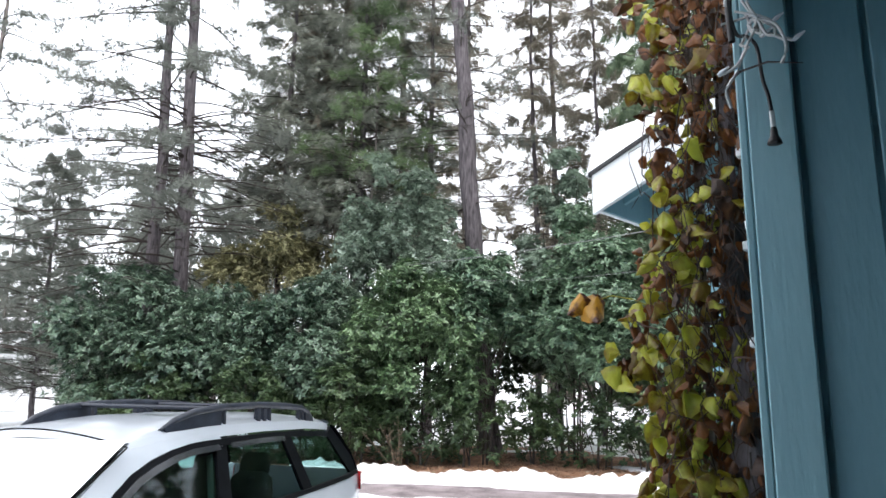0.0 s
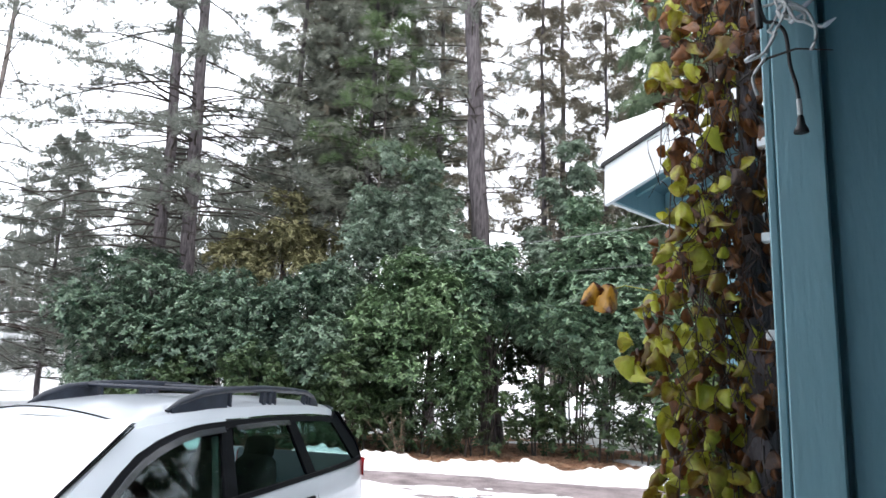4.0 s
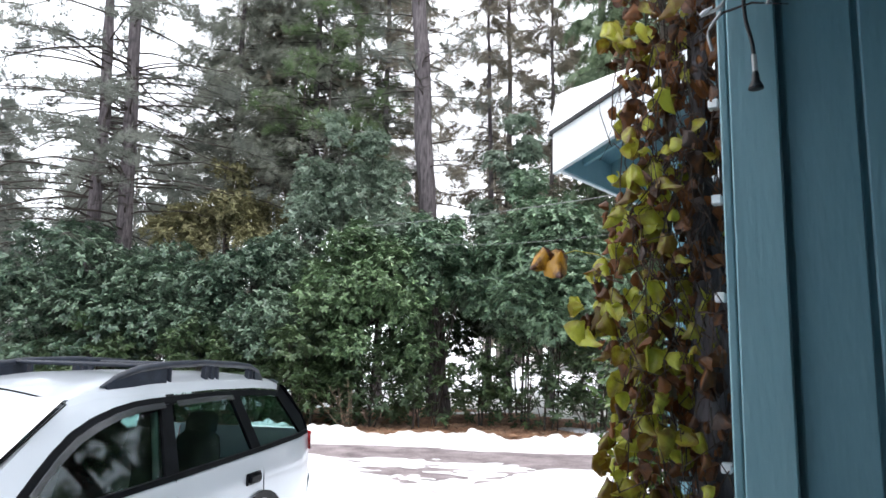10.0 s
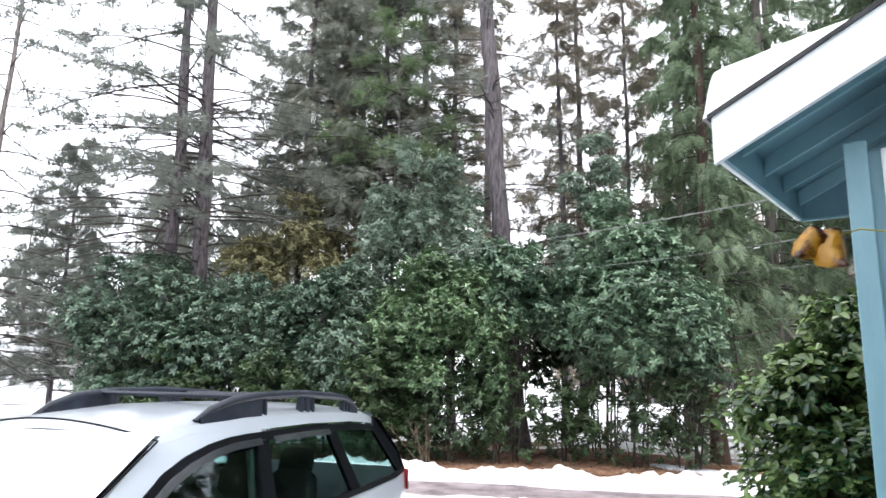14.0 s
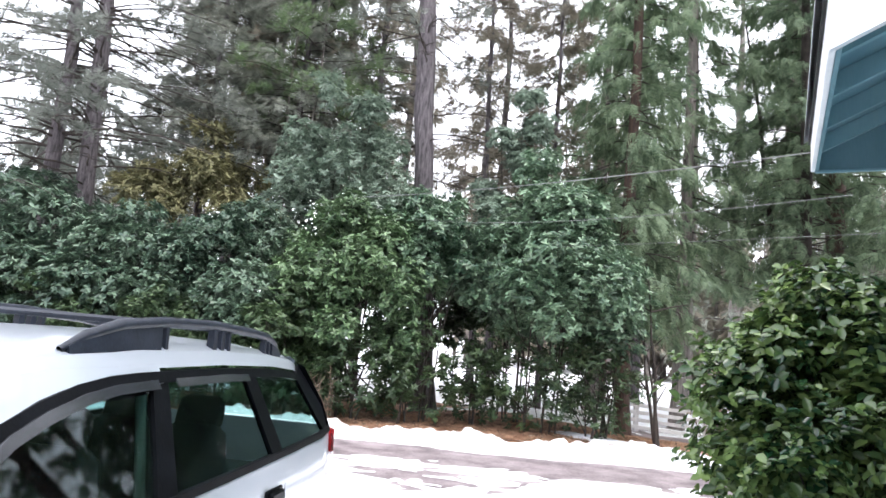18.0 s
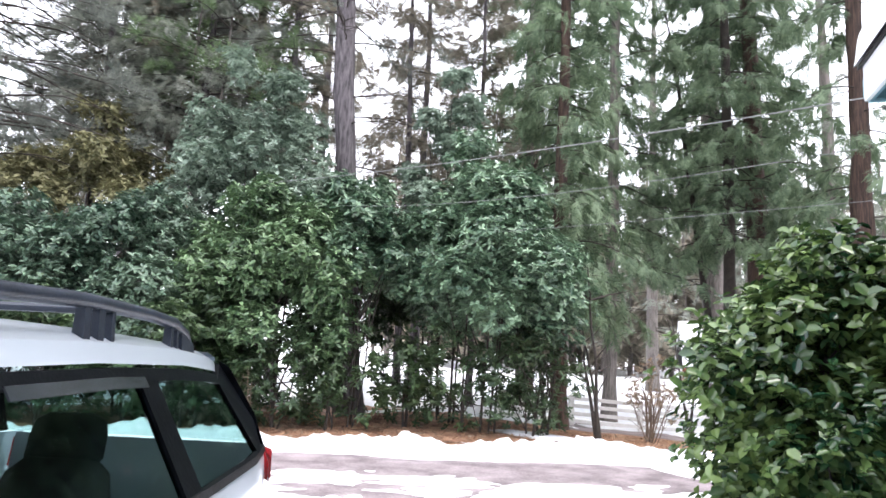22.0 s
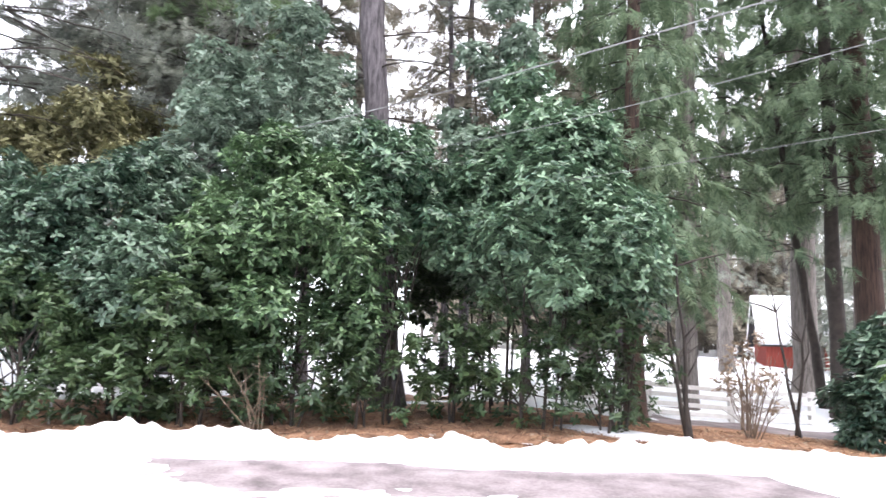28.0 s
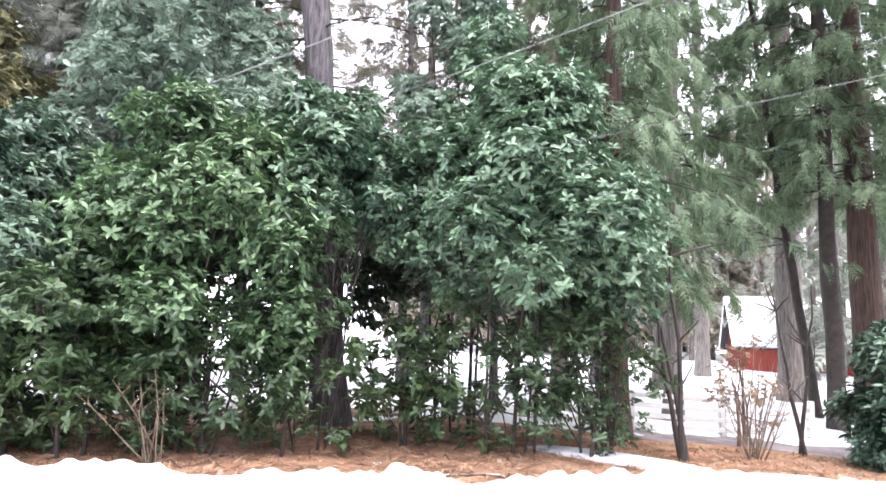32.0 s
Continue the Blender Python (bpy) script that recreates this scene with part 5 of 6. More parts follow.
conifer("fir_tree", "grey-brown fir above the hedge", -1.3, 22.3, 20, 0.13, (0, 0), 5.6, "fir", 84, limbs=70, reach=2.2, tufts=62, needles="needles_brown", bare=24)
conifer("fir_tree", "olive fir with browning needles", -6.4, 26, 23, 0.18, (0, 0), 5.0, "fir", 45, limbs=96, reach=3.0, needles="needles_brown")
conifer("pine_tree", "pale grey-green pine across the clearing", -16.0, 25, 10.5, 0.10, (0, 0), 1.5, "pine", 46, limbs=96, reach=3.4, bare=10, tufts=110)
conifer("pine_tree", "pale grey-green pine across the clearing", -14.6, 30, 11.5, 0.10, (0, 0), 2, "pine", 47, limbs=90, reach=3.4, bare=10, tufts=110)
conifer("fir_tree", "slim dark fir behind the hedge", 2.9, 27, 22, 0.16, (0, 0), 5, "fir", 27, limbs=80, reach=2.3, needles="needles_brown", tufts=62, bare=30)
conifer("fir_tree", "very slim fir with sparse foliage", 3.9, 22, 18, 0.09, (-0.01, 0), 4, "fir", 28, limbs=76, reach=1.9, needles="needles_brown", tufts=56, bare=30)
conifer("cedar_tree", "grey-trunked cedar with hanging green fronds", 5.9, 24, 24, 0.21, (0, 0), 3.5, "cedar", 29, limbs=80, reach=2.6, bark="bark_grey", droop=0.4, tufts=46)
conifer("cedar_tree", "cedar with hanging green fronds over the hedge's end", 5.3, 18.9, 18, 0.2, (0, 0), 3.0, "cedar", 30, limbs=110, reach=2.1, bark="bark_red", droop=0.45, tufts=48)
conifer("cedar_tree", "stout grey trunk by the fence with green fronds above", 8.05, 22.5, 26, 0.2, (0, 0), 4.6, "cedar", 31, limbs=110, reach=2.9, bark="bark_grey", droop=0.4, tufts=50)
conifer("fir_tree", "thin dark leaning trunk with bare side branches", 11.9, 23, 13, 0.12, (-0.143, 0), 7, "cedar", 32, limbs=18, reach=2.0, bark="bark_dark", bare=26, tufts=40)
conifer("cedar_tree", "big grey cedar trunk beyond the fence", 13.7, 26.5, 28, 0.40, (0, 0), 8, "cedar", 33, limbs=96, reach=3.4, bark="bark_grey", droop=0.35, tufts=64)
conifer("cedar_tree", "stout red-barked cedar beside the barn", 12.5, 22, 28, 0.34, (-0.02, 0), 5.5, "cedar", 34, limbs=100, reach=3.0, bark="bark_red", droop=0.4, tufts=66)
conifer("fir_tree", "dark slim trunk beside the red cedar", 11.3, 21.5, 24, 0.2, (-0.01, 0), 5.2, "cedar", 35, limbs=100, reach=2.6, bark="bark_dark", droop=0.4, tufts=64)
conifer("cedar_tree", "red-barked cedar near the snow heap", 12.6, 18, 22, 0.3, (0, 0), 4.2, "cedar", 36, limbs=70, reach=2.6, bark="bark_red", droop=0.4, tufts=56)
conifer("fir_tree", "far grey trunk in the wood", 18.3, 26, 24, 0.3, (0, 0), 5, "fir", 37, limbs=50, reach=2.8, bark="bark_grey")
conifer("pine_tree", "spreading pine at the clearing's edge", -16.6, 21.5, 20, 0.14, (0.0, 0), 3.0, "pine", 38, limbs=64, reach=5.2, bare=30, bark="bark_grey", stout=1.1, tufts=60)
conifer("pine_tree", "small pale pine at the clearing's edge", -11.0, 29, 9.5, 0.09, (0, 0), 2, "pine", 39, limbs=70, reach=2.6, tufts=90, bare=10, bark="bark_grey")
conifer("fir_tree", "dark fir deep in the wood", 9.5, 31, 24, 0.25, (0, 0), 3, "fir", 40, limbs=60, reach=3.0, tufts=36)
conifer("fir_tree", "browning fir deep in the wood", -0.6, 29, 24, 0.2, (0, 0), 5, "fir", 41, limbs=84, reach=2.6, needles="needles_brown", tufts=60, bare=20)
conifer("pine_tree", "slim pine with long fresh green needles over the hedge", -3.1, 20.9, 15, 0.055, (0.01, 0), 7.6, "pine", 80, limbs=44, reach=2.6, needles="needles_green", tufts=60, bark="bark_grey")
conifer("cedar_tree", "green cedar deep behind the fence", 7.4, 28.5, 24, 0.22, (0, 0), 5.5, "cedar", 81, limbs=84, reach=2.8, bark="bark_red", droop=0.4, tufts=44)
conifer("cedar_tree", "green cedar deep behind the paddock", 11.0, 29.5, 25, 0.24, (0, 0), 6.0, "cedar", 82, limbs=84, reach=3.0, bark="bark_grey", droop=0.4, tufts=44)
conifer("fir_tree", "grey fir deep in the wood", 16, 36, 26, 0.3, (0, 0), 3, "fir", 42, limbs=60, reach=3.2, bark="bark_grey", tufts=36)


def far_woods(seed, n, box_x, box_y, heights, material, name, label, m=90, r0=0.2):
    """A far stand of slim conifers, too far to count."""
    rng = np.random.default_rng(seed)
    leaf, wood = [], []
    base = [frond(rng, 1.4, 7, 0.085) for _ in range(3)]
    for i in range(n):
        x, y = rng.uniform(*box_x), rng.uniform(*box_y)
        h = rng.uniform(*heights)
        z0 = float(ground_z(x, y))
        wood.append(tube_arrays([(x, y, z0), (x + rng.normal(0, 0.15), y, z0 + h * 0.5), (x + rng.normal(0, 0.3), y, z0 + h)], [r0, r0 * 0.7, 0.03], 6))
        z = h * (0.12 + 0.88 * rng.random(m) ** 0.9)
        a = rng.uniform(0, 2 * np.pi, m)
        d = np.stack([np.cos(a), np.sin(a), -0.25 + 0 * a], -1)
        s = (1.25 - 0.85 * z / h) * rng.uniform(0.7, 1.3, m)
        zz = np.tile([[0, 0, 1.0]], (m, 1)) + rng.normal(0, 0.4, (m, 3))
        zz -= (zz * d).sum(1, keepdims=True) * d / (d ** 2).sum(1, keepdims=True)
        zz /= np.linalg.norm(zz, axis=1, keepdims=True)
        dx = d / np.linalg.norm(d, axis=1, keepdims=True)
        R = np.stack([dx, np.cross(zz, dx), zz], -1)
        b = base[i % 3]
        leaf.append(scatter(b[0], b[1], np.stack([x + 0.3 * d[:, 0], y + 0.3 * d[:, 1], z0 + z], -1), R, s))
    v, f = merge(leaf)
    ob = tagged(fast_mesh(name, v, f, M[material]), label, "woods", kind="stuff")
    v, f = merge(wood)
    tagged(fast_mesh(name + "_trunks", v, f, M["bark_grey"]), "slim grey trunks of the far wood", "woods", kind="stuff")
    return ob


far_woods(50, 110, (4, 48), (50, 76), (10, 24), "needles_brown", "far_wood_east", "olive-brown wood behind the barn", 230)
far_woods(51, 50, (-38, -11), (36, 62), (8, 15), "needles_pine", "far_wood_west", "grey-green pines beyond the clearing", 150, r0=0.1)
far_woods(52, 9, (14, 30), (31, 39), (9, 16), "needles", "middle_wood", "dark young firs round the barn paddock")
far_woods(56, 26, (25, 48), (22, 40), (12, 22), "needles", "wood_east", "dark firs along the edge of the paddock", 150)
# ring of unseen trees, added to darken car reflections and trim the side light
far_woods(53, 60, (15, 42), (-30, 15), (14, 24), "needles", "wood_behind_house", "tall unseen firs behind the house, added to darken reflections", 70)
far_woods(54, 60, (-40, 14), (-42, -16), (14, 24), "needles", "wood_behind_drive", "tall unseen firs on the near side of the drive, added to block light", 70)
far_woods(55, 26, (-46, -24), (-16, 14), (12, 20), "needles", "wood_left", "unseen firs left of the drive, added to block light", 70)


def bare_shrub(name, label, x, y, h, spread, stems, seed, material="twig", r=0.012):
    """Leafless forked stems."""
    rng = np.random.default_rng(seed)
    root = group_root(name, label, "shrub")
    z0 = float(ground_z(x, y))
    for i in range(stems):
        p = np.array([x + rng.normal(0, 0.06), y + rng.normal(0, 0.06), z0 - 0.03])
        d = np.array([rng.normal(0, spread), rng.normal(0, spread), 1.0])
        t = np.linspace(0, 1, 7)[:, None]
        pts = p + d * t * h * rng.uniform(0.6, 1.0) + np.cumsum(rng.normal(0, 0.03 * h / 2, (7, 3)), axis=0) * t
        pieces = [tube_arrays(pts, np.linspace(r, r * 0.25, 7), 6)]
        for j in range(5):
            a = pts[rng.integers(2, 6)]
            b = a + np.array([rng.normal(0, 0.25), rng.normal(0, 0.25), rng.uniform(0.1, 0.4)]) * h * 0.4
            pieces.append(tube_arrays([a, (a + b) / 2 + rng.normal(0, 0.02, 3), b], [r * 0.5, r * 0.35, r * 0.15], 4))
        v, f = merge(pieces)
        fast_mesh("stem", v, f, M[material], root)
    return root


bare_shrub("bare_shrub", "pale leafless shrub in front of the fence", 6.9, 17.5, 1.6, 0.28, 14, 61)
shrub("dry_bush", "straggling bush with dry tan leaves by the fence", 7.6, 18.9, 0.8, 0.6, 1.9, 0.3, "dry_leaf", 130, 76, leaves=4, bark="twig", lobes=10, group="", leaf=(0.09, 0.045))
bare_shrub("bare_shrub", "dry brown leafless shrub under the hedge", -1.3, 16.2, 1.2, 0.3, 12, 62)
bare_shrub("bare_sapling", "dark forked sapling at the hedge's end", 5.5, 17.0, 3.6, 0.14, 3, 63, "bark_dark", 0.045)
bare_shrub("bare_sapling", "dark thin sapling at the hedge's end", 4.3, 17.0, 2.6, 0.14, 3, 64, "bark_dark", 0.028)
bare_shrub("bare_sapling", "thin dark sapling by the fence", 8.3, 18.4, 3.6, 0.06, 2, 65, "bark_dark", 0.04)
bare_shrub("bare_sapling", "tall pale sapling stem behind the hedge", -3.7, 21.5, 10.5, 0.02, 2, 66, "bark_grey", 0.07)


stake = group_root("marker_stake", "thin grey metal stake with a small plate at the hedge's foot", "stake")
zb = float(ground_z(-4.3, 16.5))
v, f = tube_arrays([(-4.3, 16.5, zb - 0.1), (-4.29, 16.5, zb + 0.6), (-4.3, 16.5, zb + 1.2)], 0.02, 8)
fast_mesh("rod", v, f, M["alloy"], stake, smooth=True)
bm = bmesh.new()
box(bm, -4.36, -4.22, 16.455, 16.47, zb + 0.55, zb + 0.63, bevel=0.004)
part("plate", bm, M["alloy"], stake)


# ---- shed, fence, cables ----
shed = group_root("barn", "small red barn with a snow-covered roof", "barn")
SM = Matrix.Translation((22.2, 44.0, float(ground_z(22, 44)) - 0.2)) @ Matrix.Rotation(radians(-24), 4, 'Z')
for nm, a, mt in (("front_wall", (0, 9, -3.0, -2.85, -0.3, 1.45), "red_paint"), ("back_wall", (0, 9, 2.85, 3.0, -0.3, 1.45), "red_paint"), ("end_wall", (9, 9.15, -3.0, 3.0, -0.3, 1.45), "red_paint")):
    bm = bmesh.new()
    box(bm, *a, m=SM)
    part(nm, bm, M[mt], shed)
bm = bmesh.new()
vs = [bm.verts.new(SM @ Vector(p)) for p in ((0, -3.0, -0.3), (0, 3.0, -0.3), (0, 3.0, 1.4), (0, 0, 3.9), (0, -3.0, 1.4))]
bm.faces.new(vs)
bmesh.ops.solidify(bm, geom=bm.faces[:], thickness=0.12)
part("gable_wall", bm, M["red_paint"], shed, "red boarded gable")
for sgn in (-1, 1):
    bm = bmesh.new()
    box(bm, -0.4, 9.5, -0.05, 4.25, -0.1, 0.02, m=SM @ Matrix.Translation((0, 0, 4.07)) @ Matrix.Rotation(-sgn * 0 + (math.pi if sgn < 0 else 0), 4, 'Z') @ Matrix.Translation((-9.1 if sgn < 0 else 0, 0, 0)) @ Matrix.Rotation(-0.69, 4, 'X'))
    rp = part("roof_slope", bm, M["shingle"], shed)
    bm = bmesh.new()
    box(bm, -0.45, 9.55, -0.05, 4.3, 0.03, 0.2, bevel=0.05, m=SM @ Matrix.Translation((0, 0, 4.07)) @ Matrix.Rotation((math.pi if sgn < 0 else 0), 4, 'Z') @ Matrix.Translation((-9.1 if sgn < 0 else 0, 0, 0)) @ Matrix.Rotation(-0.69, 4, 'X'))
    part("roof_snow", bm, M["snow"], shed, "smooth snow on the roof")

fence = group_root("fence", "white four-rail paddock fence, worn paint", "fence")
FA, FB = Vector((4.3, 20.3, 0)), Vector((9.78, 20.3, 0))
for i in range(4):
    p = FA.lerp(FB, i / 3)
    bm = bmesh.new()
    g = float(ground_z(p.x, p.y)) - 0.03
    box(bm, p.x - 0.06, p.x + 0.06, p.y - 0.06, p.y + 0.06, g - 0.1, g + 0.76, bevel=0.01)
    part("post", bm, M["white_fence"], fence)
for i in range(3):
    a, b = FA.lerp(FB, i / 3), FA.lerp(FB, (i + 1) / 3)
    for z in (0.13, 0.31, 0.50, 0.68):
        L = (b - a).length
        bm = bmesh.new()
        ga, gb = float(ground_z(a.x, a.y)) - 0.03, float(ground_z(b.x, b.y)) - 0.03
        m = Matrix.Translation((a.x, a.y, ga + z)) @ Matrix.Rotation(math.atan2(b.y - a.y, b.x - a.x), 4, 'Z') @ Matrix.Rotation(-math.atan2(gb - ga, L), 4, 'Y')
        box(bm, 0.02, L - 0.02, -0.095, -0.065, -0.045, 0.045, bevel=0.006, m=m)
        part("rail", bm, M["white_fence"], fence)


def cable(name, label, a, b, sag, r=0.012):
    t = np.linspace(0, 1, 40)[:, None]
    p = np.array(a) * (1 - t) + np.array(b) * t - np.array([0, 0, 4 * sag]) * t * (1 - t)
    ob = tube(name, p, r, M["wire"], sides=5)
    return tagged(ob, label, "cable")


cable("overhead_cable", "thin pale cable slung from the house to the trees", (4.5, 7.87, 3.82), (-7.17, 25.0, 6.29), 0.37, 0.006)
cable("overhead_cable", "thin grey cable slung below the first", (3.8, 7.84, 3.23), (-2.51, 22.06, 5.77), 0.42, 0.003)
cable("overhead_cable", "thin grey cable low over the drive", (5.88, 8.86, 3.33), (-1.34, 23.84, 4.66), 0.05, 0.003)

# snow-roofed house beyond the clearing
cabin = group_root("far_house", "pale house with a snow-covered roof beyond the trees", "house")
CM = Matrix.Translation((-25.0, 36.0, float(ground_z(-25, 36)))) @ Matrix.Rotation(radians(-30), 4, 'Z')
for nm, a in (("front_wall", (-5, 5, -3, -2.85, 0, 2.6)), ("back_wall", (-5, 5, 2.85, 3, 0, 2.6)), ("end_wall", (-5, -4.85, -2.85, 2.85, 0, 2.6)), ("end_wall", (4.85, 5, -2.85, 2.85, 0, 2.6))):
    bm = bmesh.new()
    box(bm, *a, m=CM)
    part(nm, bm, M["white_paint"], cabin)
for sgn in (-1, 1):
    rot = CM @ Matrix.Translation((0, 0, 4.6)) @ Matrix.Rotation(math.pi if sgn < 0 else 0, 4, 'Z') @ Matrix.Rotation(-0.52, 4, 'X')
    bm = bmesh.new()
    box(bm, -5.4, 5.4, -0.03, 4.1, -0.12, 0.0, m=rot)
    part("roof_slope", bm, M["white_paint"], cabin)
    bm = bmesh.new()
    box(bm, -5.45, 5.45, -0.03, 4.15, 0.01, 0.28, bevel=0.08, m=rot)
    part("roof_snow", bm, M["snow"], cabin, "deep smooth snow")
for x in (-3.4, -1.2, 1.2, 3.4):
    bm = bmesh.new()
    box(bm, x - 0.5, x + 0.5, -3.06, -3.0, 1.0, 2.1, m=CM)
    part("window", bm, M["dark_room"], cabin, "dark window")


# ---- vine on its trellis at the porch corner ----
def heart_leaf(size, curl, droop, seed):
    """A heart-shaped leaf hanging along -z, curled along its midrib."""
    rng = np.random.default_rng(seed)
    half = [(0.0, 0.0), (0.22, 0.07), (0.42, 0.0), (0.52, -0.22), (0.50, -0.46), (0.36, -0.72), (0.16, -0.90), (0.0, -0.98)]
    bm = bmesh.new()
    mid = [bm.verts.new((0, -droop * z * z * 0.35 * size, z * size)) for _, z in half]
    for sgn in (-1, 1):
        inner = [bm.verts.new((sgn * w * 0.55 * size, (curl * w * 0.45 - droop * z * z * 0.35 + rng.normal(0, 0.05)) * size, z * size)) for w, z in half[1:-1]]
        outer = [bm.verts.new((sgn * w * (1 - 0.25 * abs(curl)) * size, (curl * w * 1.1 - droop * z * z * 0.35 + rng.normal(0, 0.12)) * size, (z + rng.normal(0, 0.05)) * size)) for w, z in half[1:-1]]
        for i in range(len(inner) - 1):
            for quad in ((mid[i + 1], inner[i], inner[i + 1], mid[i + 2]), (inner[i], outer[i], outer[i + 1], inner[i + 1])):
                bm.faces.new(quad if sgn > 0 else quad[::-1])
        for tri in ((mid[0], inner[0], mid[1]), (mid[0], outer[0], inner[0]), (mid[-1], mid[-2], inner[-1]), (mid[-1], inner[-1], outer[-1])):
            bm.faces.new(tri if sgn > 0 else tri[::-1])
    me = bpy.data.meshes.new("leaf")
    bm.to_mesh(me)
    bm.free()
    for p in me.polygons:
        p.use_smooth = True
    return me


vine = group_root("climbing_vine", "climbing vine with yellow-green and withered brown leaves on a trellis", "vine")
trellis = group_root("trellis", "dark weathered lattice trellis at the porch corner", "trellis")
rng = np.random.default_rng(77)
for x in (0.86, 0.93, 1.0):
    bm = bmesh.new()
    box(bm, x - 0.008, x + 0.008, -1.47, -1.455, 0, 2.9, bevel=0.002)
    hpart("upright", bm, M["bark_grey"], trellis)
zs = np.linspace(0, 2.9, 40)
pv, pf = tube_arrays(np.stack([0.962 + 0.012 * np.sin(zs * 5), -1.50 + 0.01 * np.sin(zs * 7), zs], -1), np.interp(zs, [0, 1.75, 2.1, 2.9], [0.05, 0.05, 0.024, 0.012]) + 0.005 * np.sin(zs * 13), 14)
pv = pv + np.random.default_rng(4).normal(0, 0.004, pv.shape)
tagged(fast_mesh("vine_post", np.array([HM @ Vector(p) for p in pv]), pf, M["bark_pine"], None, smooth=True), "rough dark bark-covered post behind the vine", "post")
for i in range(16):
    bm = bmesh.new()
    z = 0.2 + 0.17 * i
    box(bm, 0.84, 1.03, -1.455, -1.445, z, z + 0.014, bevel=0.002)
    hpart("slat", bm, M["bark_grey"], trellis)
for z in (1.245, 1.45, 1.84, 2.077, 2.32):
    bm = bmesh.new()
    box(bm, 0.99, 1.014, -1.60, -1.575, z - 0.012, z + 0.012, bevel=0.003)
    hpart("clip", bm, M["white_paint"], trellis, "white plastic clip")
for i in range(30):
    x, y = rng.uniform(0.84, 1.0), rng.uniform(-1.6, -1.44)
    pts = [(x, y, rng.uniform(-0.02, 0.6))]
    while pts[-1][2] < rng.uniform(2.2, 3.0):
        a, b, c = pts[-1]
        pts.append((np.clip(a + rng.normal(0, 0.04), 0.74, 1.02), np.clip(b + rng.normal(0, 0.03), -1.62, -1.40), c + rng.uniform(0.04, 0.10)))
    v, f = tube_arrays(pts, rng.uniform(0.0008, 0.002), 5)
    fast_mesh("vine_stem", np.array([HM @ Vector(p) for p in v]), f, M["bark_red"], vine)
for i in range(60):
    z = rng.uniform(1.1, 2.8)
    p = np.array([rng.uniform(0.78, 1.0), rng.uniform(-1.66, -1.42), z])
    q = [p]
    for j in range(5):
        q.append(q[-1] + np.array([rng.normal(-0.008, 0.028), rng.normal(-0.004, 0.02), rng.normal(-0.005, 0.03)]))
    v, f = tube_arrays(q, np.linspace(0.002, 0.0008, 6), 4)
    fast_mesh("tendril", np.array([HM @ Vector(p) for p in v]), f, M["bark_red"], vine)
pieces = []
for i in range(170):
    p = np.array([rng.uniform(0.83, 1.03), rng.uniform(-1.58, -1.42), rng.uniform(1.2, 2.9)])
    n, q = rng.integers(4, 8), []
    for j in range(n):
        q.append(p.copy())
        p = p + np.array([rng.normal(0, 0.016), rng.normal(0, 0.014), -rng.uniform(0.03, 0.07)])
    pieces.append(tube_arrays(q, np.linspace(0.0022, 0.0010, n), 4))
v, f = merge(pieces)
tagged(fast_mesh("dry_tangle", np.array([HM @ Vector(p) for p in v]), f, M["bark_dark"], vine, "tangle of thin dry stems"), kind="stuff")
GREEN = [heart_leaf(0.07, c, d, i) for i, (c, d) in enumerate(((1.1, 0.9), (-1.0, 1.2), (1.4, 0.7), (0.9, 1.6)))]
BROWN = [heart_leaf(0.07, c, d, 9 + i) for i, (c, d) in enumerate(((0.9, 0.9), (-0.8, 0.6), (1.2, 0.4), (0.7, -0.7)))]
for m in GREEN:
    m.materials.append(M["vine_green"])
for m in BROWN:
    m.materials.append(M["vine_brown"])


def curtain(z):
    """Where the hanging curtain of leaves ends, away from the wall, at height z."""
    return np.interp(z, [1.1, 1.5, 1.57, 1.64, 1.72, 1.83, 1.94, 2.1, 2.19, 2.3, 2.38, 2.6, 2.82, 2.96], [0.71, 0.66, 0.735, 0.71, 0.615, 0.605, 0.665, 0.66, 0.785, 0.69, 0.735, 0.69, 0.675, 0.56])


def vine_place(deep):
    z = rng.uniform(1.12, 2.92)
    u = rng.random() ** (0.8 if deep else 1.15)
    edge = curtain(z) + 0.035
    return u, Vector((edge + (1.02 - edge) * u, -1.53 + rng.uniform(-0.10, 0.10) + (0.05 if deep else -0.03), z + 0.035))


def hang(at, s, brown):
    lean = (rng.uniform(-0.9, 0.7), rng.normal(0, 0.3), rng.uniform(-1.5, 1.5)) if brown else (rng.uniform(-0.75, 0.45), rng.normal(0, 0.35), rng.uniform(-1.2, 1.2))
    return HM @ Matrix.Translation(at) @ Euler(lean).to_matrix().to_4x4() @ Matrix.Diagonal((s * (0.75 if brown else 1), s, s, 1))


for i in range(300):
    u, at = vine_place(False)
    brown = rng.random() < 0.08 + 0.85 * u * u + (0.22 if at.z > 2.3 else 0)
    ob = new("leaf", (BROWN if brown else GREEN)[rng.integers(4)])
    ob.matrix_basis = hang(at, rng.uniform(0.5, 0.9) if brown else rng.uniform(0.5, 1.0), brown)
    ob.parent = vine
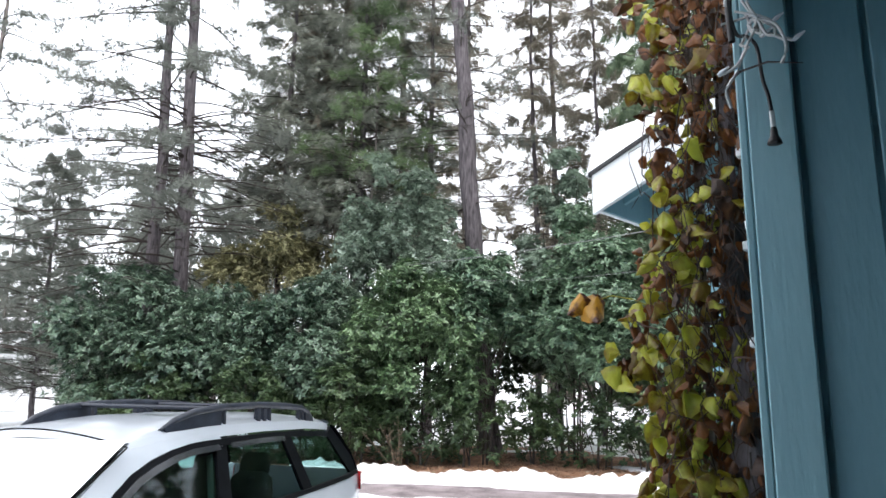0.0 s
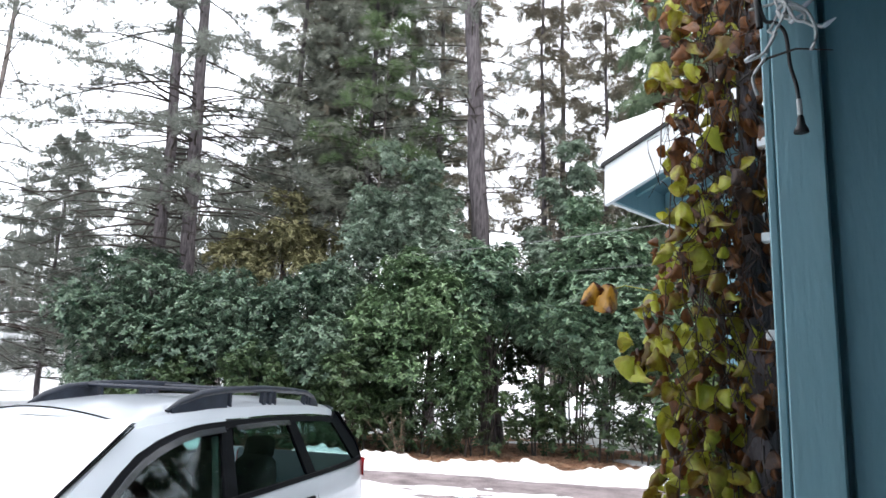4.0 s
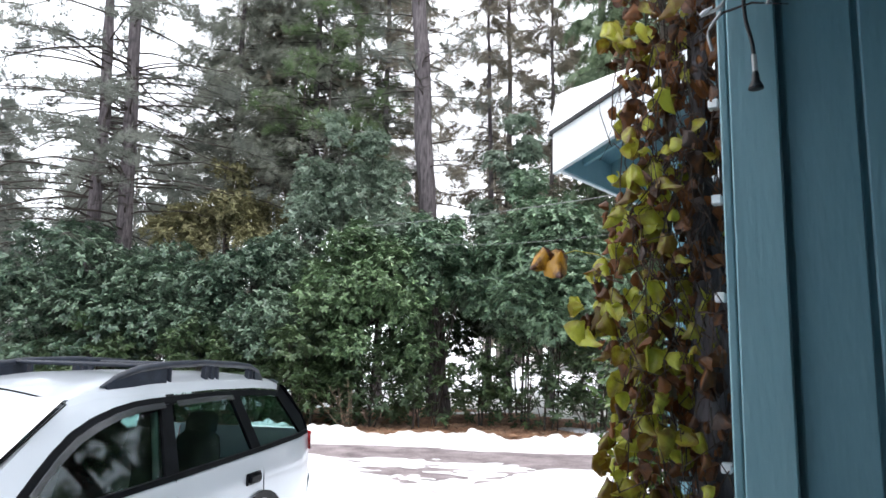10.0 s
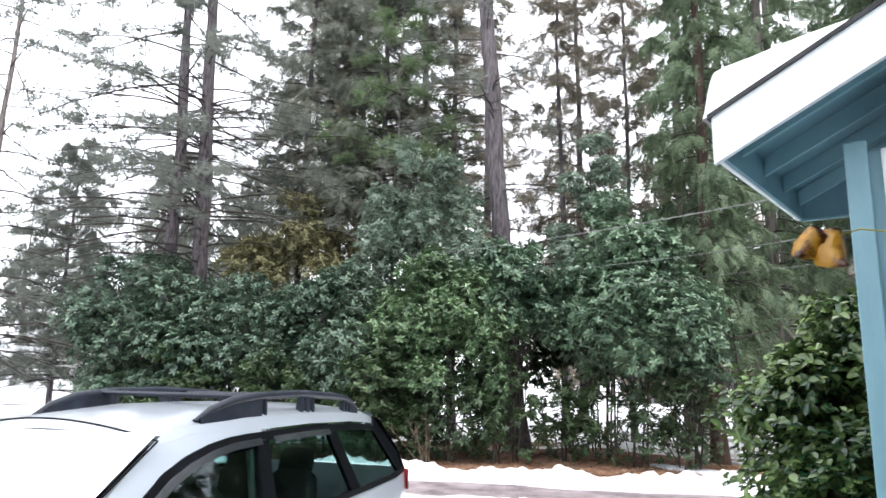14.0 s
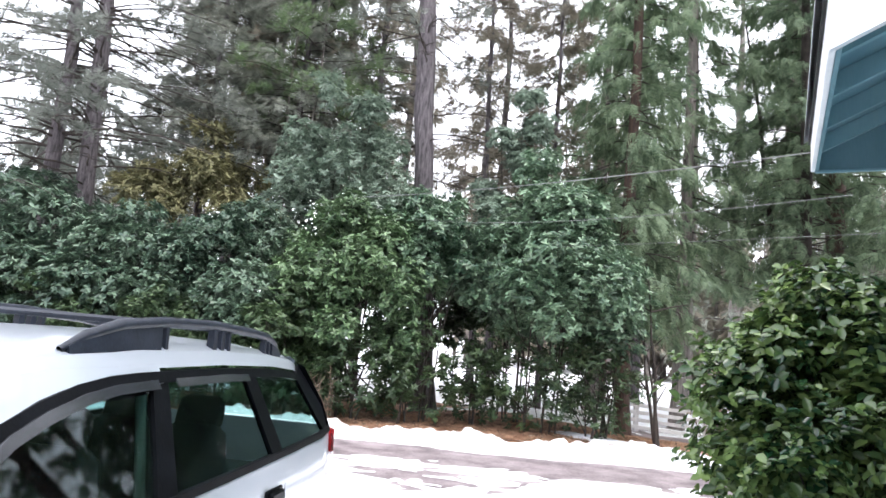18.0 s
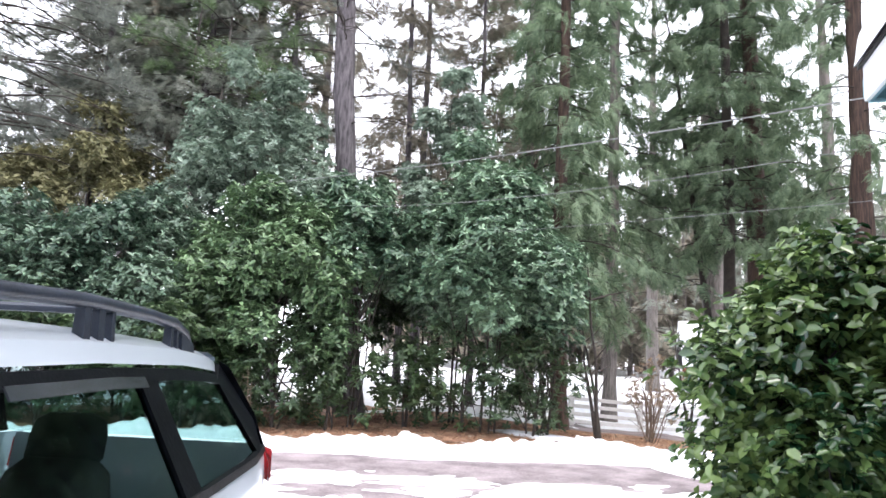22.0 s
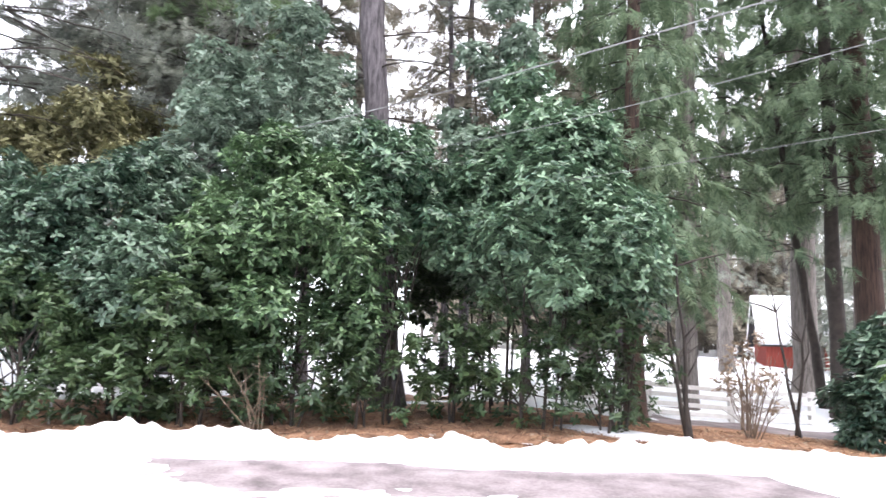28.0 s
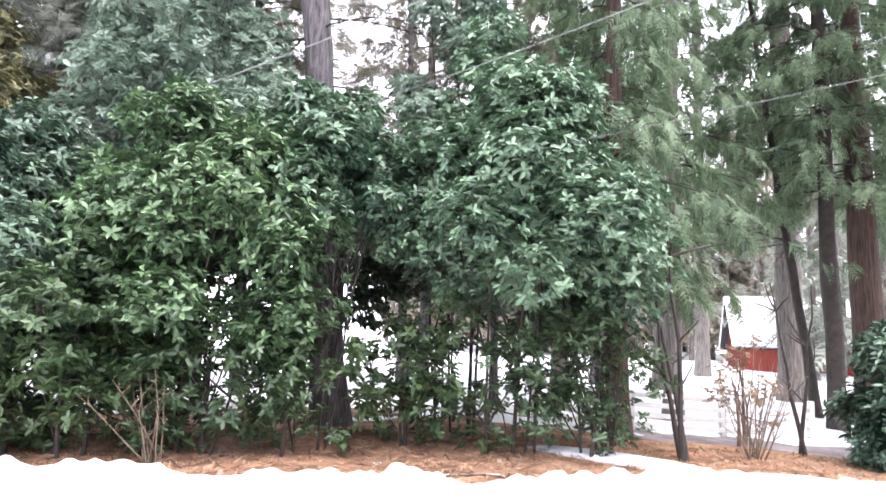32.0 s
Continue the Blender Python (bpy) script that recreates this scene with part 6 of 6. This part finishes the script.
# withered and fading leaves deeper in the vine, too many to tell apart
for nm, kinds, count, s0, s1 in (("withered_leaves", BROWN, 900, 0.35, 0.75), ("fading_leaves", GREEN, 480, 0.35, 0.75)):
    pieces = []
    for i in range(count):
        u, at = vine_place(True)
        if nm == "fading_leaves" and rng.random() < u:
            continue
        me = kinds[rng.integers(4)]
        co = np.array([v.co for v in me.vertices])
        m = np.array(hang(at, rng.uniform(s0, s1), nm == "withered_leaves"))
        pieces.append((co @ m[:3, :3].T + m[:3, 3], np.array([tuple(p.vertices) for p in me.polygons if len(p.vertices) == 4])))
    v, f = merge(pieces)
    tagged(fast_mesh(nm, v, f, kinds[0].materials[0], vine, smooth=True), kind="stuff")
# the one orange leaf that sticks out, in two lobes
ORANGE = heart_leaf(0.10, 0.9, 0.5, 31)
ORANGE.materials.append(M["vine_orange"])
for dx, dz, ry, rz, s in ((0.012, 0.008, 0.2, 0.2, 1.1), (-0.035, 0.012, 0.5, -0.6, 0.9)):
    ob = new("leaf", ORANGE)
    ob.matrix_basis = Matrix.Translation((1.25 + dx, 2.81, 1.992 + dz)) @ Euler((-0.2, ry, rz)).to_matrix().to_4x4() @ Matrix.Diagonal((s * 0.95, s, s * 0.85, 1))
    ob.parent = vine

v, f = tube_arrays([(1.268, 2.812, 1.99), (1.30, 2.80, 2.0), (1.36, 2.77, 1.985), (1.42, 2.74, 1.95)], [0.0015, 0.0018, 0.002, 0.002], 5)
fast_mesh("leaf_stalk", v, f, M["vine_green"], vine)

# ---- string-light cords and the hanging plug on the porch wall ----
cord = group_root("hanging_plug", "black extension cord with a hanging plug", "cable")


def local(points):
    return [tuple(HM @ Vector(q)) for q in points]


def bent(points, n=5):
    """A smooth line through the points."""
    p = np.array([points[0], *points, points[-1]], float)
    t = np.linspace(0, 1, n, endpoint=False)[:, None]
    out = [0.5 * (2 * p[i] + (p[i + 1] - p[i - 1]) * t + (2 * p[i - 1] - 5 * p[i] + 4 * p[i + 1] - p[i + 2]) * t ** 2 + (3 * p[i] - p[i - 1] - 3 * p[i + 1] + p[i + 2]) * t ** 3) for i in range(1, len(p) - 2)]
    return np.concatenate(out + [p[-1:]])


v, f = tube_arrays(local(bent([(1.082, -2.03, 2.53), (1.079, -2.035, 2.46), (1.088, -2.035, 2.412), (1.106, -2.03, 2.405), (1.122, -2.03, 2.375), (1.127, -2.03, 2.31), (1.135, -2.03, 2.27), (1.138, -2.03, 2.236)])), 0.0036, 7)
fast_mesh("cord", v, f, M["plug_black"], cord, smooth=True)
v, f = tube_arrays(local([(1.138, -2.03, 2.24), (1.139, -2.03, 2.207)]), 0.0048, 9)
fast_mesh("white_sleeve", v, f, M["cord_white"], cord, "white tape sleeve")
v, f = tube_arrays(local([(1.139, -2.03, z) for z in (2.210, 2.202, 2.190, 2.180, 2.175, 2.1745)]), [0.004, 0.0065, 0.0075, 0.0125, 0.0135, 0.001], 14)
fast_mesh("plug", v, f, M["plug_black"], cord, "flared black rubber plug", smooth=True)
v, f = tube_arrays(local([(1.074, -2.03, 2.50), (1.076, -2.034, 2.45), (1.078, -2.034, 2.40)]), [0.006, 0.0075, 0.007], 8)
fast_mesh("joint", v, f, M["plug_black"], cord, "black cord joint")
lights = group_root("string_lights", "tangle of white string-light wire at the porch corner", "string lights")
rng = np.random.default_rng(5)
for i in range(13):
    q = [np.array([rng.uniform(1.06, 1.14), -2.03 - rng.uniform(0.0, 0.03), rng.uniform(2.36, 2.60)])]
    way = np.array([rng.uniform(-0.03, 0.05), 0.0, rng.uniform(-0.05, 0.03)])
    for j in range(rng.integers(3, 6)):
        q.append(q[-1] + way * rng.uniform(0.5, 0.9) + rng.normal(0, 0.008, 3) * np.array([1, 0.5, 1]))
        way = way * 0.6 + np.array([rng.uniform(-0.03, 0.04), 0.0, rng.uniform(-0.045, 0.025)])
    pts = bent(q, 4)
    v, f = tube_arrays(local(pts), np.linspace(0.0024, 0.0032, len(pts)), 6)
    wire = fast_mesh("wire", v, f, M["cord_white"], lights, smooth=True)
    if i % 2 == 0:
        tip = pts[-1]
        v, f = tube_arrays(local([tip, tip + np.array([0.008, -0.002, 0.004]), tip + np.array([0.022, -0.004, 0.011])]), [0.004, 0.005, 0.0015], 7)
        fast_mesh("bulb", v, f, M["clear_lens"], wire, smooth=True)
v, f = tube_arrays(local([(1.03, -2.02, 2.30), (1.09, -2.04, 2.33), (1.14, -2.045, 2.335), (1.20, -2.05, 2.315)]), [0.002, 0.0025, 0.002, 0.001], 5)
fast_mesh("vine_tendril", v, f, M["bark_dark"], vine)


# ---- the plan brought to true size ----
for ob in list(scene.objects):
    if ob.parent is None and ob.type in {'MESH', 'EMPTY'}:
        ob.matrix_basis = Matrix.Scale(PLAN, 4) @ ob.matrix_basis
